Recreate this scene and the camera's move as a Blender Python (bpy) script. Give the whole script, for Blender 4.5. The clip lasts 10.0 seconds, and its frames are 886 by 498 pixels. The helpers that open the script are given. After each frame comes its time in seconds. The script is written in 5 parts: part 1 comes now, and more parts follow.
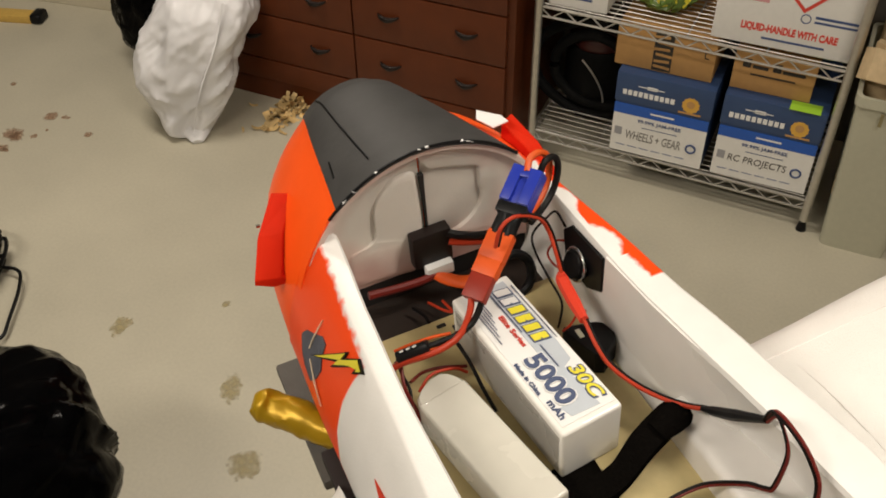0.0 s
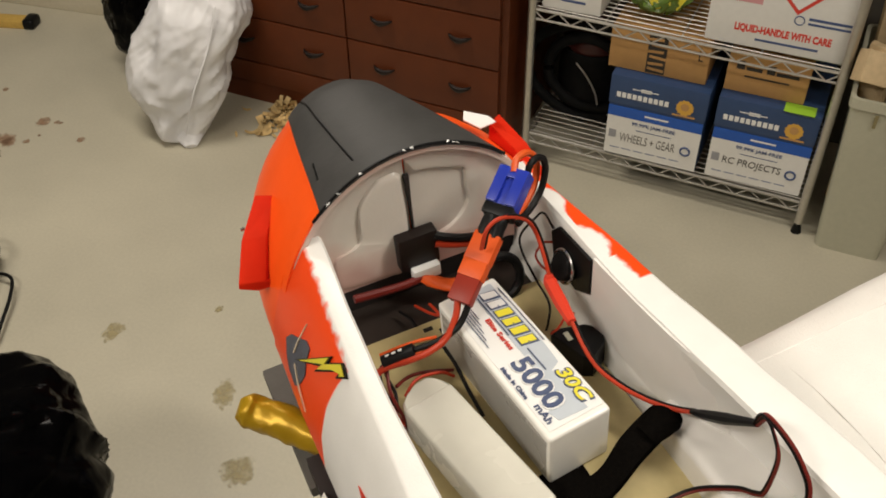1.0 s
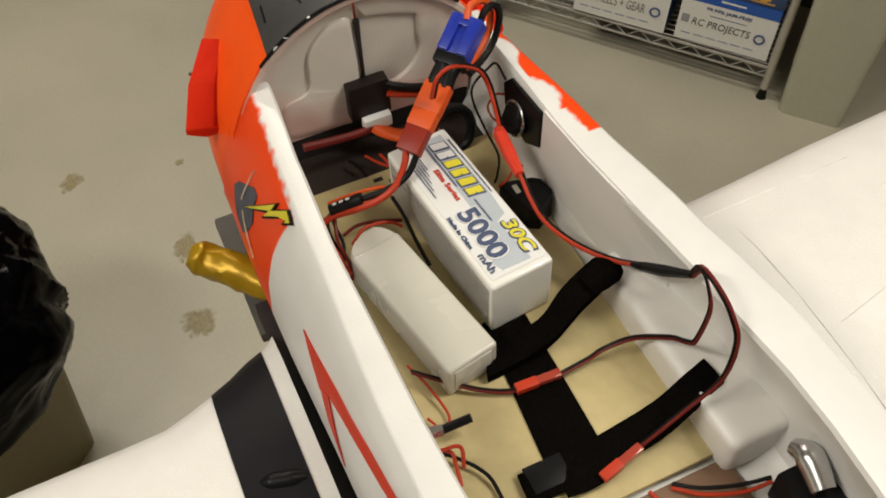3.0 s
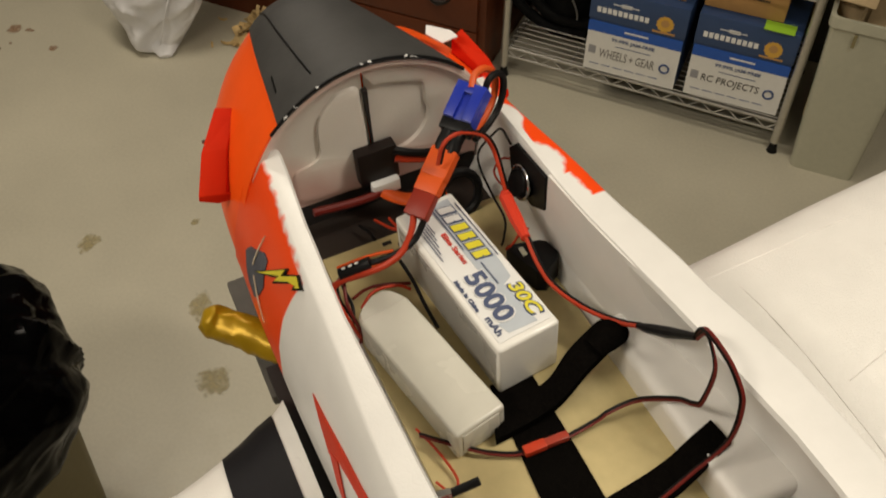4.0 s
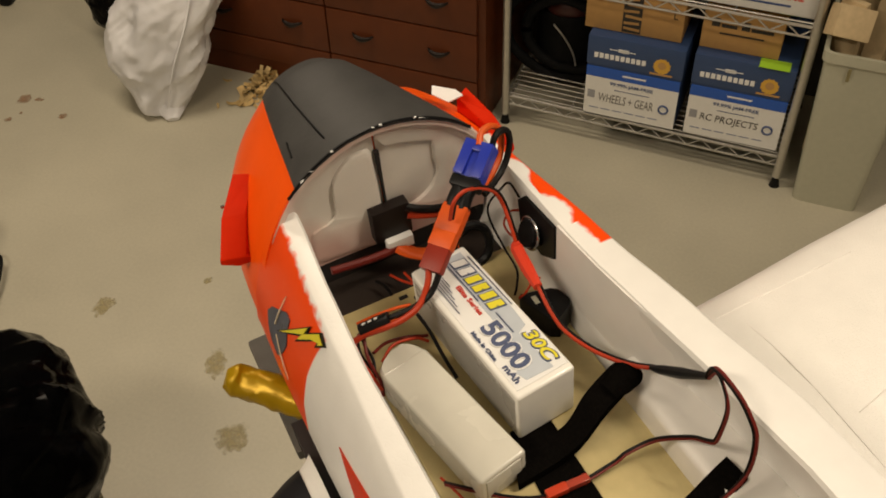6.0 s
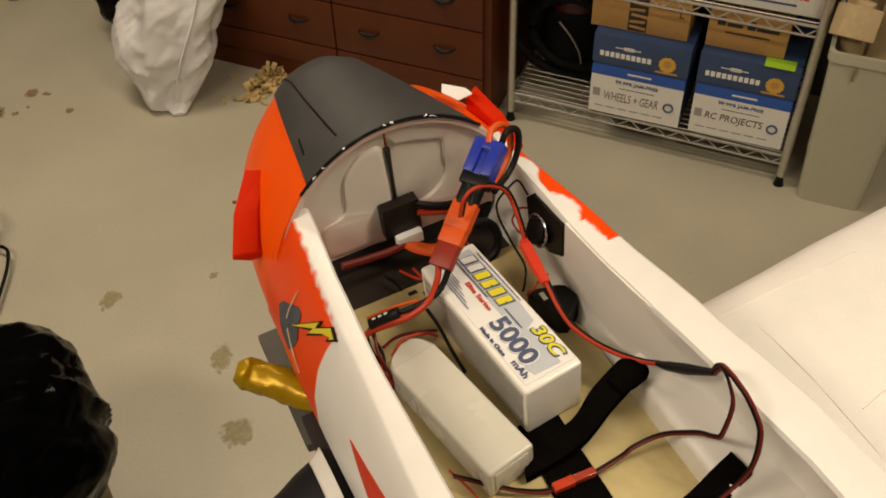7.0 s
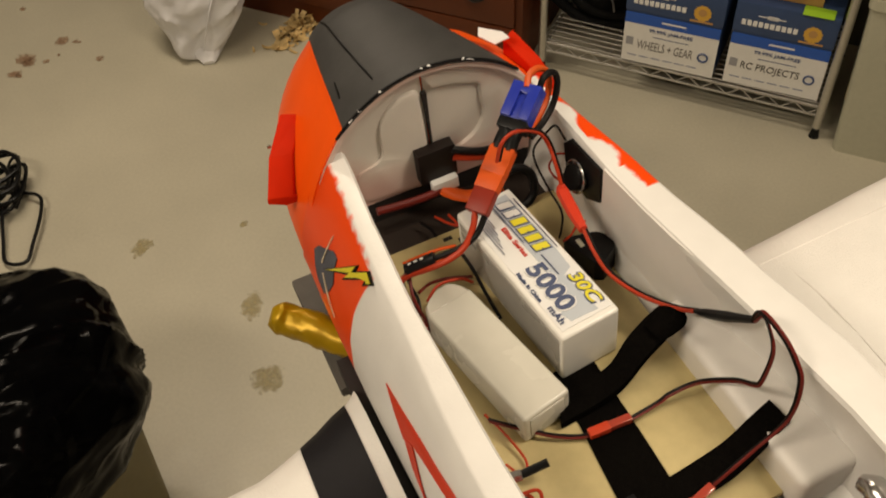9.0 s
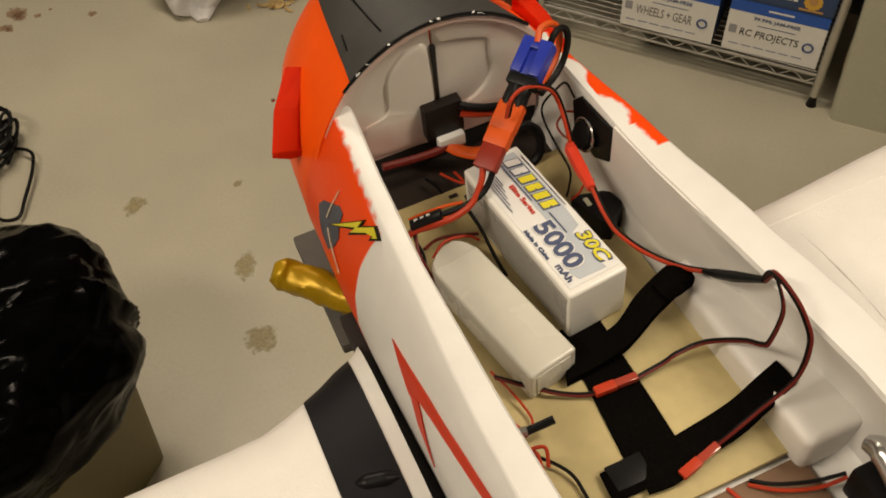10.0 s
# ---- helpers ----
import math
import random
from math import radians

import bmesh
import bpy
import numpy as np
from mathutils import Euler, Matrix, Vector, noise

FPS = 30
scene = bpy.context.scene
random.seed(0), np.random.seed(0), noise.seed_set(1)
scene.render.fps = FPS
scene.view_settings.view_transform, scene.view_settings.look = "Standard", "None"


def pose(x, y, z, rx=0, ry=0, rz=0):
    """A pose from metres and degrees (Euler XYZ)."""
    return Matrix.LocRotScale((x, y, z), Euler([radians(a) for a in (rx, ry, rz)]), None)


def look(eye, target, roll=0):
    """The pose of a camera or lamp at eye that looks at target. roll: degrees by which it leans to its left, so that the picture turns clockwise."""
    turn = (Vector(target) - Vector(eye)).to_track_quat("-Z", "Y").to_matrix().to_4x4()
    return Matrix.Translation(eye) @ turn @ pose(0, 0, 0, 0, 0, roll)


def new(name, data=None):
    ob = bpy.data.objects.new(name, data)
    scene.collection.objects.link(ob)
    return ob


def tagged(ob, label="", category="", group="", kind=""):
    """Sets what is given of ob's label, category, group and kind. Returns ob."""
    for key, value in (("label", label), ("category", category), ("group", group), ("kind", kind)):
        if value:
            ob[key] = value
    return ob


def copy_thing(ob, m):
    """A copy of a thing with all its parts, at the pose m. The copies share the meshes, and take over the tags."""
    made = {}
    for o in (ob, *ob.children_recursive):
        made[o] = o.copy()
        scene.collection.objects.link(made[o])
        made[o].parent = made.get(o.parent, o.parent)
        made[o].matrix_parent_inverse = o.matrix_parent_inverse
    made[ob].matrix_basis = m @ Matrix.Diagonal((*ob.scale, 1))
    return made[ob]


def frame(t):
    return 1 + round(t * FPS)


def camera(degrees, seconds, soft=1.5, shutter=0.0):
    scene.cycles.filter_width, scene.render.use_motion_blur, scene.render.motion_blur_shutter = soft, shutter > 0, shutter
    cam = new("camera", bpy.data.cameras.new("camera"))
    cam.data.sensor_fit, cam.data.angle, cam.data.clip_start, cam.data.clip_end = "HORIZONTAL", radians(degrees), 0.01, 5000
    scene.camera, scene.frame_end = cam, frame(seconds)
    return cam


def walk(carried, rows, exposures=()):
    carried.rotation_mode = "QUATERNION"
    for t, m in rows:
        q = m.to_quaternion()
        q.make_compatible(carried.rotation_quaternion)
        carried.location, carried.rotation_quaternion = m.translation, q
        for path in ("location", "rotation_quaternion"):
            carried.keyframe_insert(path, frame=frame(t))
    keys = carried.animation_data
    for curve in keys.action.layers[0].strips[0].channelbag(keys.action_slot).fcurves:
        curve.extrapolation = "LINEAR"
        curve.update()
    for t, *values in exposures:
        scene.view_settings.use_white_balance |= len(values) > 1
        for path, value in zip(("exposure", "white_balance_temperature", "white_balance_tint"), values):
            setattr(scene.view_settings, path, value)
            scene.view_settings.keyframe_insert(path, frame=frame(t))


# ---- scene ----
cam = camera(49.3, 10.0, soft=1.8, shutter=0.6)
PATH = [
    (0, (0.024, -0.013, 1.877), (-0.595, 1.328, 0.529), -0.8),
    (0.5, (0.027, -0.007, 1.87), (-0.595, 1.338, 0.526), -1.0),
    (1, (0.029, -0.003, 1.868), (-0.587, 1.346, 0.527), -0.9),
    (1.5, (0.03, 0.001, 1.865), (-0.563, 1.335, 0.497), -0.1),
    (2, (0.034, 0.001, 1.865), (-0.515, 1.287, 0.435), 1.7),
    (2.5, (0.044, -0.002, 1.86), (-0.447, 1.205, 0.342), 3.1),
    (2.7, (0.0440, -0.0020, 1.8600), (-0.4242, 1.1785, 0.3142), 2.70),
    (4, (0.051, -0.001, 1.874), (-0.485, 1.25, 0.408), 0.7),
    (4.5, (0.051, 0.0, 1.878), (-0.513, 1.289, 0.457), -0.7),
    (5, (0.054, -0.001, 1.887), (-0.538, 1.317, 0.505), -2.3),
    (5.5, (0.053, -0.008, 1.892), (-0.526, 1.307, 0.5), -2.3),
    (7, (0.05, -0.026, 1.905), (-0.53, 1.275, 0.501), -2.0),
    (7.5, (0.049, -0.026, 1.905), (-0.547, 1.267, 0.501), -2.5),
    (8, (0.05, -0.027, 1.905), (-0.561, 1.248, 0.49), -3.1),
    (8.5, (0.047, -0.028, 1.902), (-0.566, 1.221, 0.466), -3.4),
    (9, (0.043, -0.03, 1.898), (-0.561, 1.183, 0.428), -3.3),
    (9.5, (0.034, -0.035, 1.893), (-0.542, 1.148, 0.387), -2.2),
    (10, (0.031, -0.037, 1.889), (-0.533, 1.136, 0.371), -1.8),
]
EXPOSURES = [(0, -0.05, 5750, 10), (2.5, -0.16, 5500, 7), (4, -0.42, 5900, 8), (5, -0.37, 6200, 9), (7.5, -0.34, 6600, 11), (10, -0.36, 6350, 10)]
walk(cam, [(t, look(eye, target, roll)) for t, eye, target, roll in PATH], exposures=EXPOSURES)

# ---- light and picture ----
def area_lamp(name, m, sx, sy, power, colour):
    d = bpy.data.lights.new(name, "AREA")
    d.shape, d.size, d.size_y, d.energy, d.color = "RECTANGLE", sx, sy, power, colour
    ob = new(name, d)
    ob.matrix_world = m
    return ob


world = bpy.data.worlds.new("room_dark")
world.use_nodes = True
world.node_tree.nodes["Background"].inputs[0].default_value = (0.02, 0.02, 0.02, 1)
scene.world = world
WARM = (1.0, 0.835, 0.63)
LAMPS = ((0.9, 0.7, 38), (-1.2, -0.7, 43), (-1.9, 1.7, 43))
for lamp_x, lamp_y, watts in LAMPS:
    area_lamp("tube_light", pose(lamp_x, lamp_y, 2.83), 1.2, 0.28, watts, WARM)


# ---- materials ----
def mat(name, colour, rough=0.6, metal=0.0, grain=0.0, grain_size=60.0, bump=0.0, bump_size=80.0, stain=0.0, stain_size=4.0, spread=0.0, coat=0.0, spec=0.5):
    """A surface with colour variation at two scales, relief and varied gloss."""
    m = bpy.data.materials.new(name)
    m.use_nodes = True
    t = m.node_tree
    b = t.nodes["Principled BSDF"]
    b.inputs["Roughness"].default_value, b.inputs["Metallic"].default_value = rough, metal
    b.inputs["Coat Weight"].default_value, b.inputs["Specular IOR Level"].default_value = coat, spec
    co = t.nodes.new("ShaderNodeTexCoord").outputs["Object"]
    base = t.nodes.new("ShaderNodeRGB")
    base.outputs[0].default_value = (*colour, 1)
    out = base.outputs[0]

    def noise_of(size, detail):
        n = t.nodes.new("ShaderNodeTexNoise")
        n.inputs["Scale"].default_value, n.inputs["Detail"].default_value = size, detail
        t.links.new(co, n.inputs["Vector"])
        return n.outputs["Fac"]

    def scaled(col, fac, amount):
        r = t.nodes.new("ShaderNodeMapRange")
        r.inputs["From Min"].default_value, r.inputs["From Max"].default_value = 0.25, 0.75
        r.inputs["To Min"].default_value, r.inputs["To Max"].default_value = 1 - amount, 1 + amount
        t.links.new(fac, r.inputs["Value"])
        x = t.nodes.new("ShaderNodeVectorMath")
        x.operation = "SCALE"
        t.links.new(col, x.inputs[0])
        t.links.new(r.outputs[0], x.inputs["Scale"])
        return x.outputs[0]
    if grain:
        out = scaled(out, noise_of(grain_size, 6), grain)
    if stain:
        out = scaled(out, noise_of(stain_size, 3), stain)
    if spread:
        out = scaled(out, t.nodes.new("ShaderNodeObjectInfo").outputs["Random"], spread)
    t.links.new(out, b.inputs["Base Color"])
    rr = t.nodes.new("ShaderNodeMapRange")
    rr.inputs["To Min"].default_value, rr.inputs["To Max"].default_value = max(rough - 0.1, 0.03), min(rough + 0.1, 1)
    t.links.new(noise_of(25, 3), rr.inputs["Value"])
    t.links.new(rr.outputs[0], b.inputs["Roughness"])
    if bump:
        n = t.nodes.new("ShaderNodeBump")
        n.inputs["Strength"].default_value, n.inputs["Distance"].default_value = bump, 0.003
        t.links.new(noise_of(bump_size, 4), n.inputs["Height"])
        t.links.new(n.outputs[0], b.inputs["Normal"])
    return m


def beads(name, colour, rough=0.42, size=260.0, strength=0.22):
    """Moulded bead foam: fine cells with shallow joints."""
    m = mat(name, colour, rough, grain=0.03, grain_size=40, stain=0.03, stain_size=8)
    t = m.node_tree
    b = t.nodes["Principled BSDF"]
    co = t.nodes.new("ShaderNodeTexCoord").outputs["Object"]
    v = t.nodes.new("ShaderNodeTexVoronoi")
    v.feature = "DISTANCE_TO_EDGE"
    v.inputs["Scale"].default_value = size
    t.links.new(co, v.inputs["Vector"])
    r = t.nodes.new("ShaderNodeMapRange")
    r.inputs["From Max"].default_value = 0.12
    t.links.new(v.outputs["Distance"], r.inputs["Value"])
    n = t.nodes.new("ShaderNodeBump")
    n.inputs["Strength"].default_value, n.inputs["Distance"].default_value = strength, 0.0012
    t.links.new(r.outputs[0], n.inputs["Height"])
    t.links.new(n.outputs[0], b.inputs["Normal"])
    b.inputs["Subsurface Weight"].default_value = 0.0
    return m


def two_paint(name, first, second, edge):
    """Two paints on one moulding; edge(t, co) gives the factor of the second."""
    m = beads(name, first, 0.33, 250.0, 0.07)
    t = m.node_tree
    b = t.nodes["Principled BSDF"]
    old = b.inputs["Base Color"].links[0].from_socket
    co = t.nodes.new("ShaderNodeTexCoord").outputs["Object"]
    mix = t.nodes.new("ShaderNodeMix")
    mix.data_type = "RGBA"
    t.links.new(edge(t, co), mix.inputs["Factor"])
    t.links.new(old, mix.inputs["A"])
    mix.inputs["B"].default_value = (*second, 1)
    t.links.new(mix.outputs["Result"], b.inputs["Base Color"])
    return m


def maths(t, op, a, b=None, c=None):
    n = t.nodes.new("ShaderNodeMath")
    n.operation = op
    for k, x in enumerate((a, b, c)):
        if x is None:
            continue
        if isinstance(x, (int, float)):
            n.inputs[k].default_value = x
        else:
            t.links.new(x, n.inputs[k])
    return n.outputs[0]


def soft_step(t, value, width):
    """0 to 1 as the value passes zero, over a narrow band of overspray."""
    r = t.nodes.new("ShaderNodeMapRange")
    r.inputs["From Min"].default_value, r.inputs["From Max"].default_value = -width, width
    t.links.new(value, r.inputs["Value"])
    return r.outputs[0]


def hull_edge(t, co):
    s = t.nodes.new("ShaderNodeSeparateXYZ")
    t.links.new(co, s.inputs[0])
    x, y, z = s.outputs
    n = t.nodes.new("ShaderNodeTexNoise")
    n.inputs["Scale"].default_value, n.inputs["Detail"].default_value = 85, 6
    t.links.new(co, n.inputs["Vector"])
    rag = maths(t, "SUBTRACT", n.outputs["Fac"], 0.5)
    curve = maths(t, "MULTIPLY", maths(t, "POWER", maths(t, "ABSOLUTE", maths(t, "ADD", z, 0.06)), 2.0), 4.0)
    star = maths(t, "GREATER_THAN", y, 0.0)
    ahead = soft_step(t, maths(t, "SUBTRACT", maths(t, "MULTIPLY_ADD", star, 0.020, 0.117), maths(t, "SUBTRACT", x, curve)), 0.0010)
    side = maths(t, "ABSOLUTE", y)
    scallop = maths(t, "MULTIPLY", maths(t, "MULTIPLY_ADD", maths(t, "COSINE", maths(t, "MULTIPLY", maths(t, "SUBTRACT", x, 0.102), 105.0)), 0.0060, -0.0010), star)
    side = maths(t, "SUBTRACT", side, maths(t, "MULTIPLY", scallop, maths(t, "LESS_THAN", x, 0.122)))
    far_out = soft_step(t, maths(t, "ADD", maths(t, "SUBTRACT", side, maths(t, "MULTIPLY_ADD", x, 0.09, maths(t, "MULTIPLY_ADD", star, -0.0095, 0.1025))), maths(t, "MULTIPLY", rag, 0.012)), 0.0018)
    low = maths(t, "LESS_THAN", maths(t, "ADD", z, maths(t, "MULTIPLY", rag, 0.012)), -0.008)
    top_ok = maths(t, "MAXIMUM", far_out, low)
    outside = maths(t, "GREATER_THAN", maths(t, "ABSOLUTE", y), maths(t, "MULTIPLY_ADD", star, -0.003, 0.098))
    return maths(t, "MULTIPLY", maths(t, "MULTIPLY", ahead, top_ok), outside)


ORANGE = (0.94, 0.10, 0.003)
M_ORANGE = mat("orange_paint", ORANGE, 0.36, grain=0.04, grain_size=30, bump=0.06, bump_size=160, spec=0.22)
M_RED = mat("red_paint", (0.62, 0.042, 0.008), 0.4, grain=0.05, bump=0.05, spec=0.3)
# orange of the scoops taken darker and redder for their shaded faces
M_CHEEK = mat("cheek_shade_red", (0.58, 0.024, 0.002), 0.6, grain=0.05, bump=0.05, spec=0.08)
M_HULL = two_paint("foam_hull", (0.79, 0.78, 0.755), (0.86, 0.068, 0.002), hull_edge)
M_FOAM = beads("white_foam", (0.76, 0.745, 0.71), 0.34, 300.0, 0.24)
M_FOAM_IN = beads("inner_foam", (0.76, 0.74, 0.71), 0.4, 300, 0.04)
M_PACK = mat("cream_shrink_wrap", (0.56, 0.545, 0.48), 0.25, grain=0.03, bump=0.12, bump_size=30, coat=0.3)
M_DECK = mat("anti_glare_grey", (0.045, 0.044, 0.043), 0.58, spec=0.3, grain=0.12, grain_size=50, bump=0.1, bump_size=120, stain=0.12, stain_size=14)
M_BLACK = mat("black_plastic", (0.006, 0.006, 0.0065), 0.4, grain=0.2, spec=0.18)
M_CHARCOAL = mat("charcoal_paint", (0.011, 0.0105, 0.0125), 0.5, spec=0.12, grain=0.12, bump=0.06, bump_size=160)
M_PLY = mat("thin_plywood", (0.49, 0.405, 0.195), 0.55, grain=0.07, grain_size=90, stain=0.1, stain_size=9, bump=0.08)
M_VELCRO = mat("black_hook_tape", (0.004, 0.0035, 0.003), 1.0, spec=0.0, grain=0.3, grain_size=400, bump=0.5, bump_size=700)
M_SHRINK = mat("white_shrink_wrap", (0.82, 0.81, 0.77), 0.22, grain=0.03, bump=0.12, bump_size=30, coat=0.4)
M_WIRE_R = mat("red_silicone", (0.42, 0.036, 0.008), 0.45, grain=0.06, spec=0.3)
M_WIRE_B = mat("black_silicone", (0.007, 0.006, 0.006), 0.45, grain=0.1, spec=0.15)
# darker red: brownish leads, and one strand dimmed for shade under the bulkhead
M_WIRE_D = mat("brown_and_shade_red", (0.13, 0.010, 0.006), 0.45, grain=0.06, spec=0.3)
M_BLUE = mat("blue_nylon", (0.012, 0.03, 0.36), 0.35, grain=0.05)
M_PLUG = mat("orange_nylon", (0.62, 0.088, 0.010), 0.42, grain=0.06, spec=0.25)
M_PLUG_D = mat("dark_red_nylon", (0.24, 0.022, 0.010), 0.4, grain=0.06, spec=0.25)
M_CHROME = mat("zinc_wire", (0.58, 0.56, 0.52), 0.42, 1.0, grain=0.08)
M_YELLOW = mat("yellow_sleeve", (0.44, 0.275, 0.002), 0.34, 0.3, spec=0.35, grain=0.12, grain_size=30, bump=0.5, bump_size=40, stain=0.12, stain_size=20)
M_GREYFOAM = mat("grey_foam", (0.10, 0.095, 0.085), 0.8, grain=0.12, bump=0.2)
M_FLOOR = mat("painted_concrete", (0.478, 0.445, 0.345), 0.42, grain=0.05, grain_size=110, stain=0.11, stain_size=2.2, bump=0.05, bump_size=220)
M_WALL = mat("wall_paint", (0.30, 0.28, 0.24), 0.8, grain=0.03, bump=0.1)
# north wall tone lowered to hold the shade behind the loaded shelf
M_WALL_N = mat("shaded_wall_paint", (0.085, 0.075, 0.062), 0.8, grain=0.04, bump=0.1)
M_CEIL = mat("ceiling_paint", (0.7, 0.69, 0.66), 0.85, grain=0.03, bump=0.1)
M_CHERRY = mat("cherry_laminate", (0.098, 0.024, 0.006), 0.45, spec=0.3, grain=0.1, grain_size=20, stain=0.12, stain_size=3)
# near-black fill that stands for the shade inside gaps, slots and openings
M_GAP_SHADE = mat("recess_shade", (0.012, 0.009, 0.008), 0.8)
M_PULL = mat("dark_bronze", (0.02, 0.015, 0.013), 0.35, 0.6)
M_KRAFT = mat("kraft_board", (0.45, 0.255, 0.085), 0.75, grain=0.06, grain_size=50, stain=0.06)
M_INK = mat("black_ink", (0.03, 0.025, 0.02), 0.7)
M_CARTON_W = mat("white_carton", (0.72, 0.71, 0.68), 0.6, grain=0.03)
M_CARTON_B = mat("blue_carton", (0.03, 0.06, 0.15), 0.5, grain=0.08, grain_size=20)
M_CARTON_L = mat("bright_blue_band", (0.02, 0.09, 0.42), 0.5, grain=0.05)
M_PRINT_B = mat("blue_print", (0.05, 0.08, 0.2), 0.6)
M_PRINT_F = mat("faint_blue_print", (0.22, 0.25, 0.36), 0.6)
M_PENCIL = mat("grey_marker", (0.16, 0.15, 0.14), 0.7)
M_PRINT_R = mat("red_print", (0.6, 0.05, 0.03), 0.6)
M_PRINT_W = mat("white_print", (0.75, 0.75, 0.74), 0.5)
M_GOLD = mat("gold_print", (0.62, 0.36, 0.05), 0.5)
M_LIME = mat("lime_note", (0.35, 0.62, 0.03), 0.6)
M_BIN = mat("beige_plastic", (0.44, 0.43, 0.33), 0.45, grain=0.04, stain=0.06)
M_BIN_D = mat("tan_plastic", (0.225, 0.19, 0.088), 0.5, grain=0.05, stain=0.08)
M_BAG_W = mat("white_film", (0.76, 0.755, 0.77), 0.38, grain=0.16, grain_size=7, stain=0.08, stain_size=5, bump=0.25, bump_size=30)
M_BAG_B = mat("black_film", (0.0012, 0.0012, 0.0014), 0.16, bump=0.35, bump_size=11, spec=0.06)


def creased(m, size, strength, stretch, width=0.09):
    """Adds sharp long creases, as in limp plastic film."""
    t = m.node_tree
    co = t.nodes.new("ShaderNodeTexCoord").outputs["Object"]
    mp = t.nodes.new("ShaderNodeMapping")
    mp.inputs["Rotation"].default_value, mp.inputs["Scale"].default_value = (0.5, 0.6, 0.4), stretch
    warp = t.nodes.new("ShaderNodeTexNoise")
    warp.inputs["Scale"].default_value = size * 0.6
    t.links.new(co, warp.inputs["Vector"])
    bent = t.nodes.new("ShaderNodeVectorMath")
    bent.operation = "MULTIPLY_ADD"
    t.links.new(warp.outputs["Color"], bent.inputs[0])
    bent.inputs[1].default_value = (0.16, 0.16, 0.16)
    t.links.new(co, bent.inputs[2])
    t.links.new(bent.outputs[0], mp.inputs["Vector"])
    total = None
    for k, w in ((1.0, 1.0), (2.3, 0.5)):
        v = t.nodes.new("ShaderNodeTexVoronoi")
        v.feature = "DISTANCE_TO_EDGE"
        v.inputs["Scale"].default_value = size * k
        t.links.new(mp.outputs[0], v.inputs["Vector"])
        d = maths(t, "MULTIPLY", maths(t, "MINIMUM", v.outputs["Distance"], width), -w * 0.81 / width)
        total = d if total is None else maths(t, "ADD", total, d)
    n = t.nodes.new("ShaderNodeBump")
    n.inputs["Strength"].default_value, n.inputs["Distance"].default_value = strength, 0.012
    t.links.new(total, n.inputs["Height"])
    b = t.nodes["Principled BSDF"]
    old = b.inputs["Normal"].links[0].from_socket
    t.links.new(old, n.inputs["Normal"])
    t.links.new(n.outputs[0], b.inputs["Normal"])
    return m


def wrinkled(m, size, strength):
    """Adds long soft-edged pulls that run across one another, as in thin stretched film."""
    t = m.node_tree
    co = t.nodes.new("ShaderNodeTexCoord").outputs["Object"]
    total = None
    for turn, stretch, w in (((0.3, 0.9, 0.2), (1.0, 1.0, 0.22), 1.0), ((0.2, -0.7, 0.9), (1.3, 1.3, 0.25), 0.8), ((0.1, 1.5, 0.4), (2.2, 2.2, 0.5), 0.4)):
        mp = t.nodes.new("ShaderNodeMapping")
        mp.inputs["Rotation"].default_value, mp.inputs["Scale"].default_value = turn, stretch
        t.links.new(co, mp.inputs["Vector"])
        n = t.nodes.new("ShaderNodeTexNoise")
        n.noise_type = "RIDGED_MULTIFRACTAL"
        n.inputs["Scale"].default_value, n.inputs["Detail"].default_value = size, 2.5
        t.links.new(mp.outputs[0], n.inputs["Vector"])
        d = maths(t, "MULTIPLY", n.outputs["Fac"], w)
        total = d if total is None else maths(t, "ADD", total, d)
    n = t.nodes.new("ShaderNodeBump")
    n.inputs["Strength"].default_value, n.inputs["Distance"].default_value = strength, 0.035
    t.links.new(total, n.inputs["Height"])
    b = t.nodes["Principled BSDF"]
    t.links.new(b.inputs["Normal"].links[0].from_socket, n.inputs["Normal"])
    t.links.new(n.outputs[0], b.inputs["Normal"])
    return m


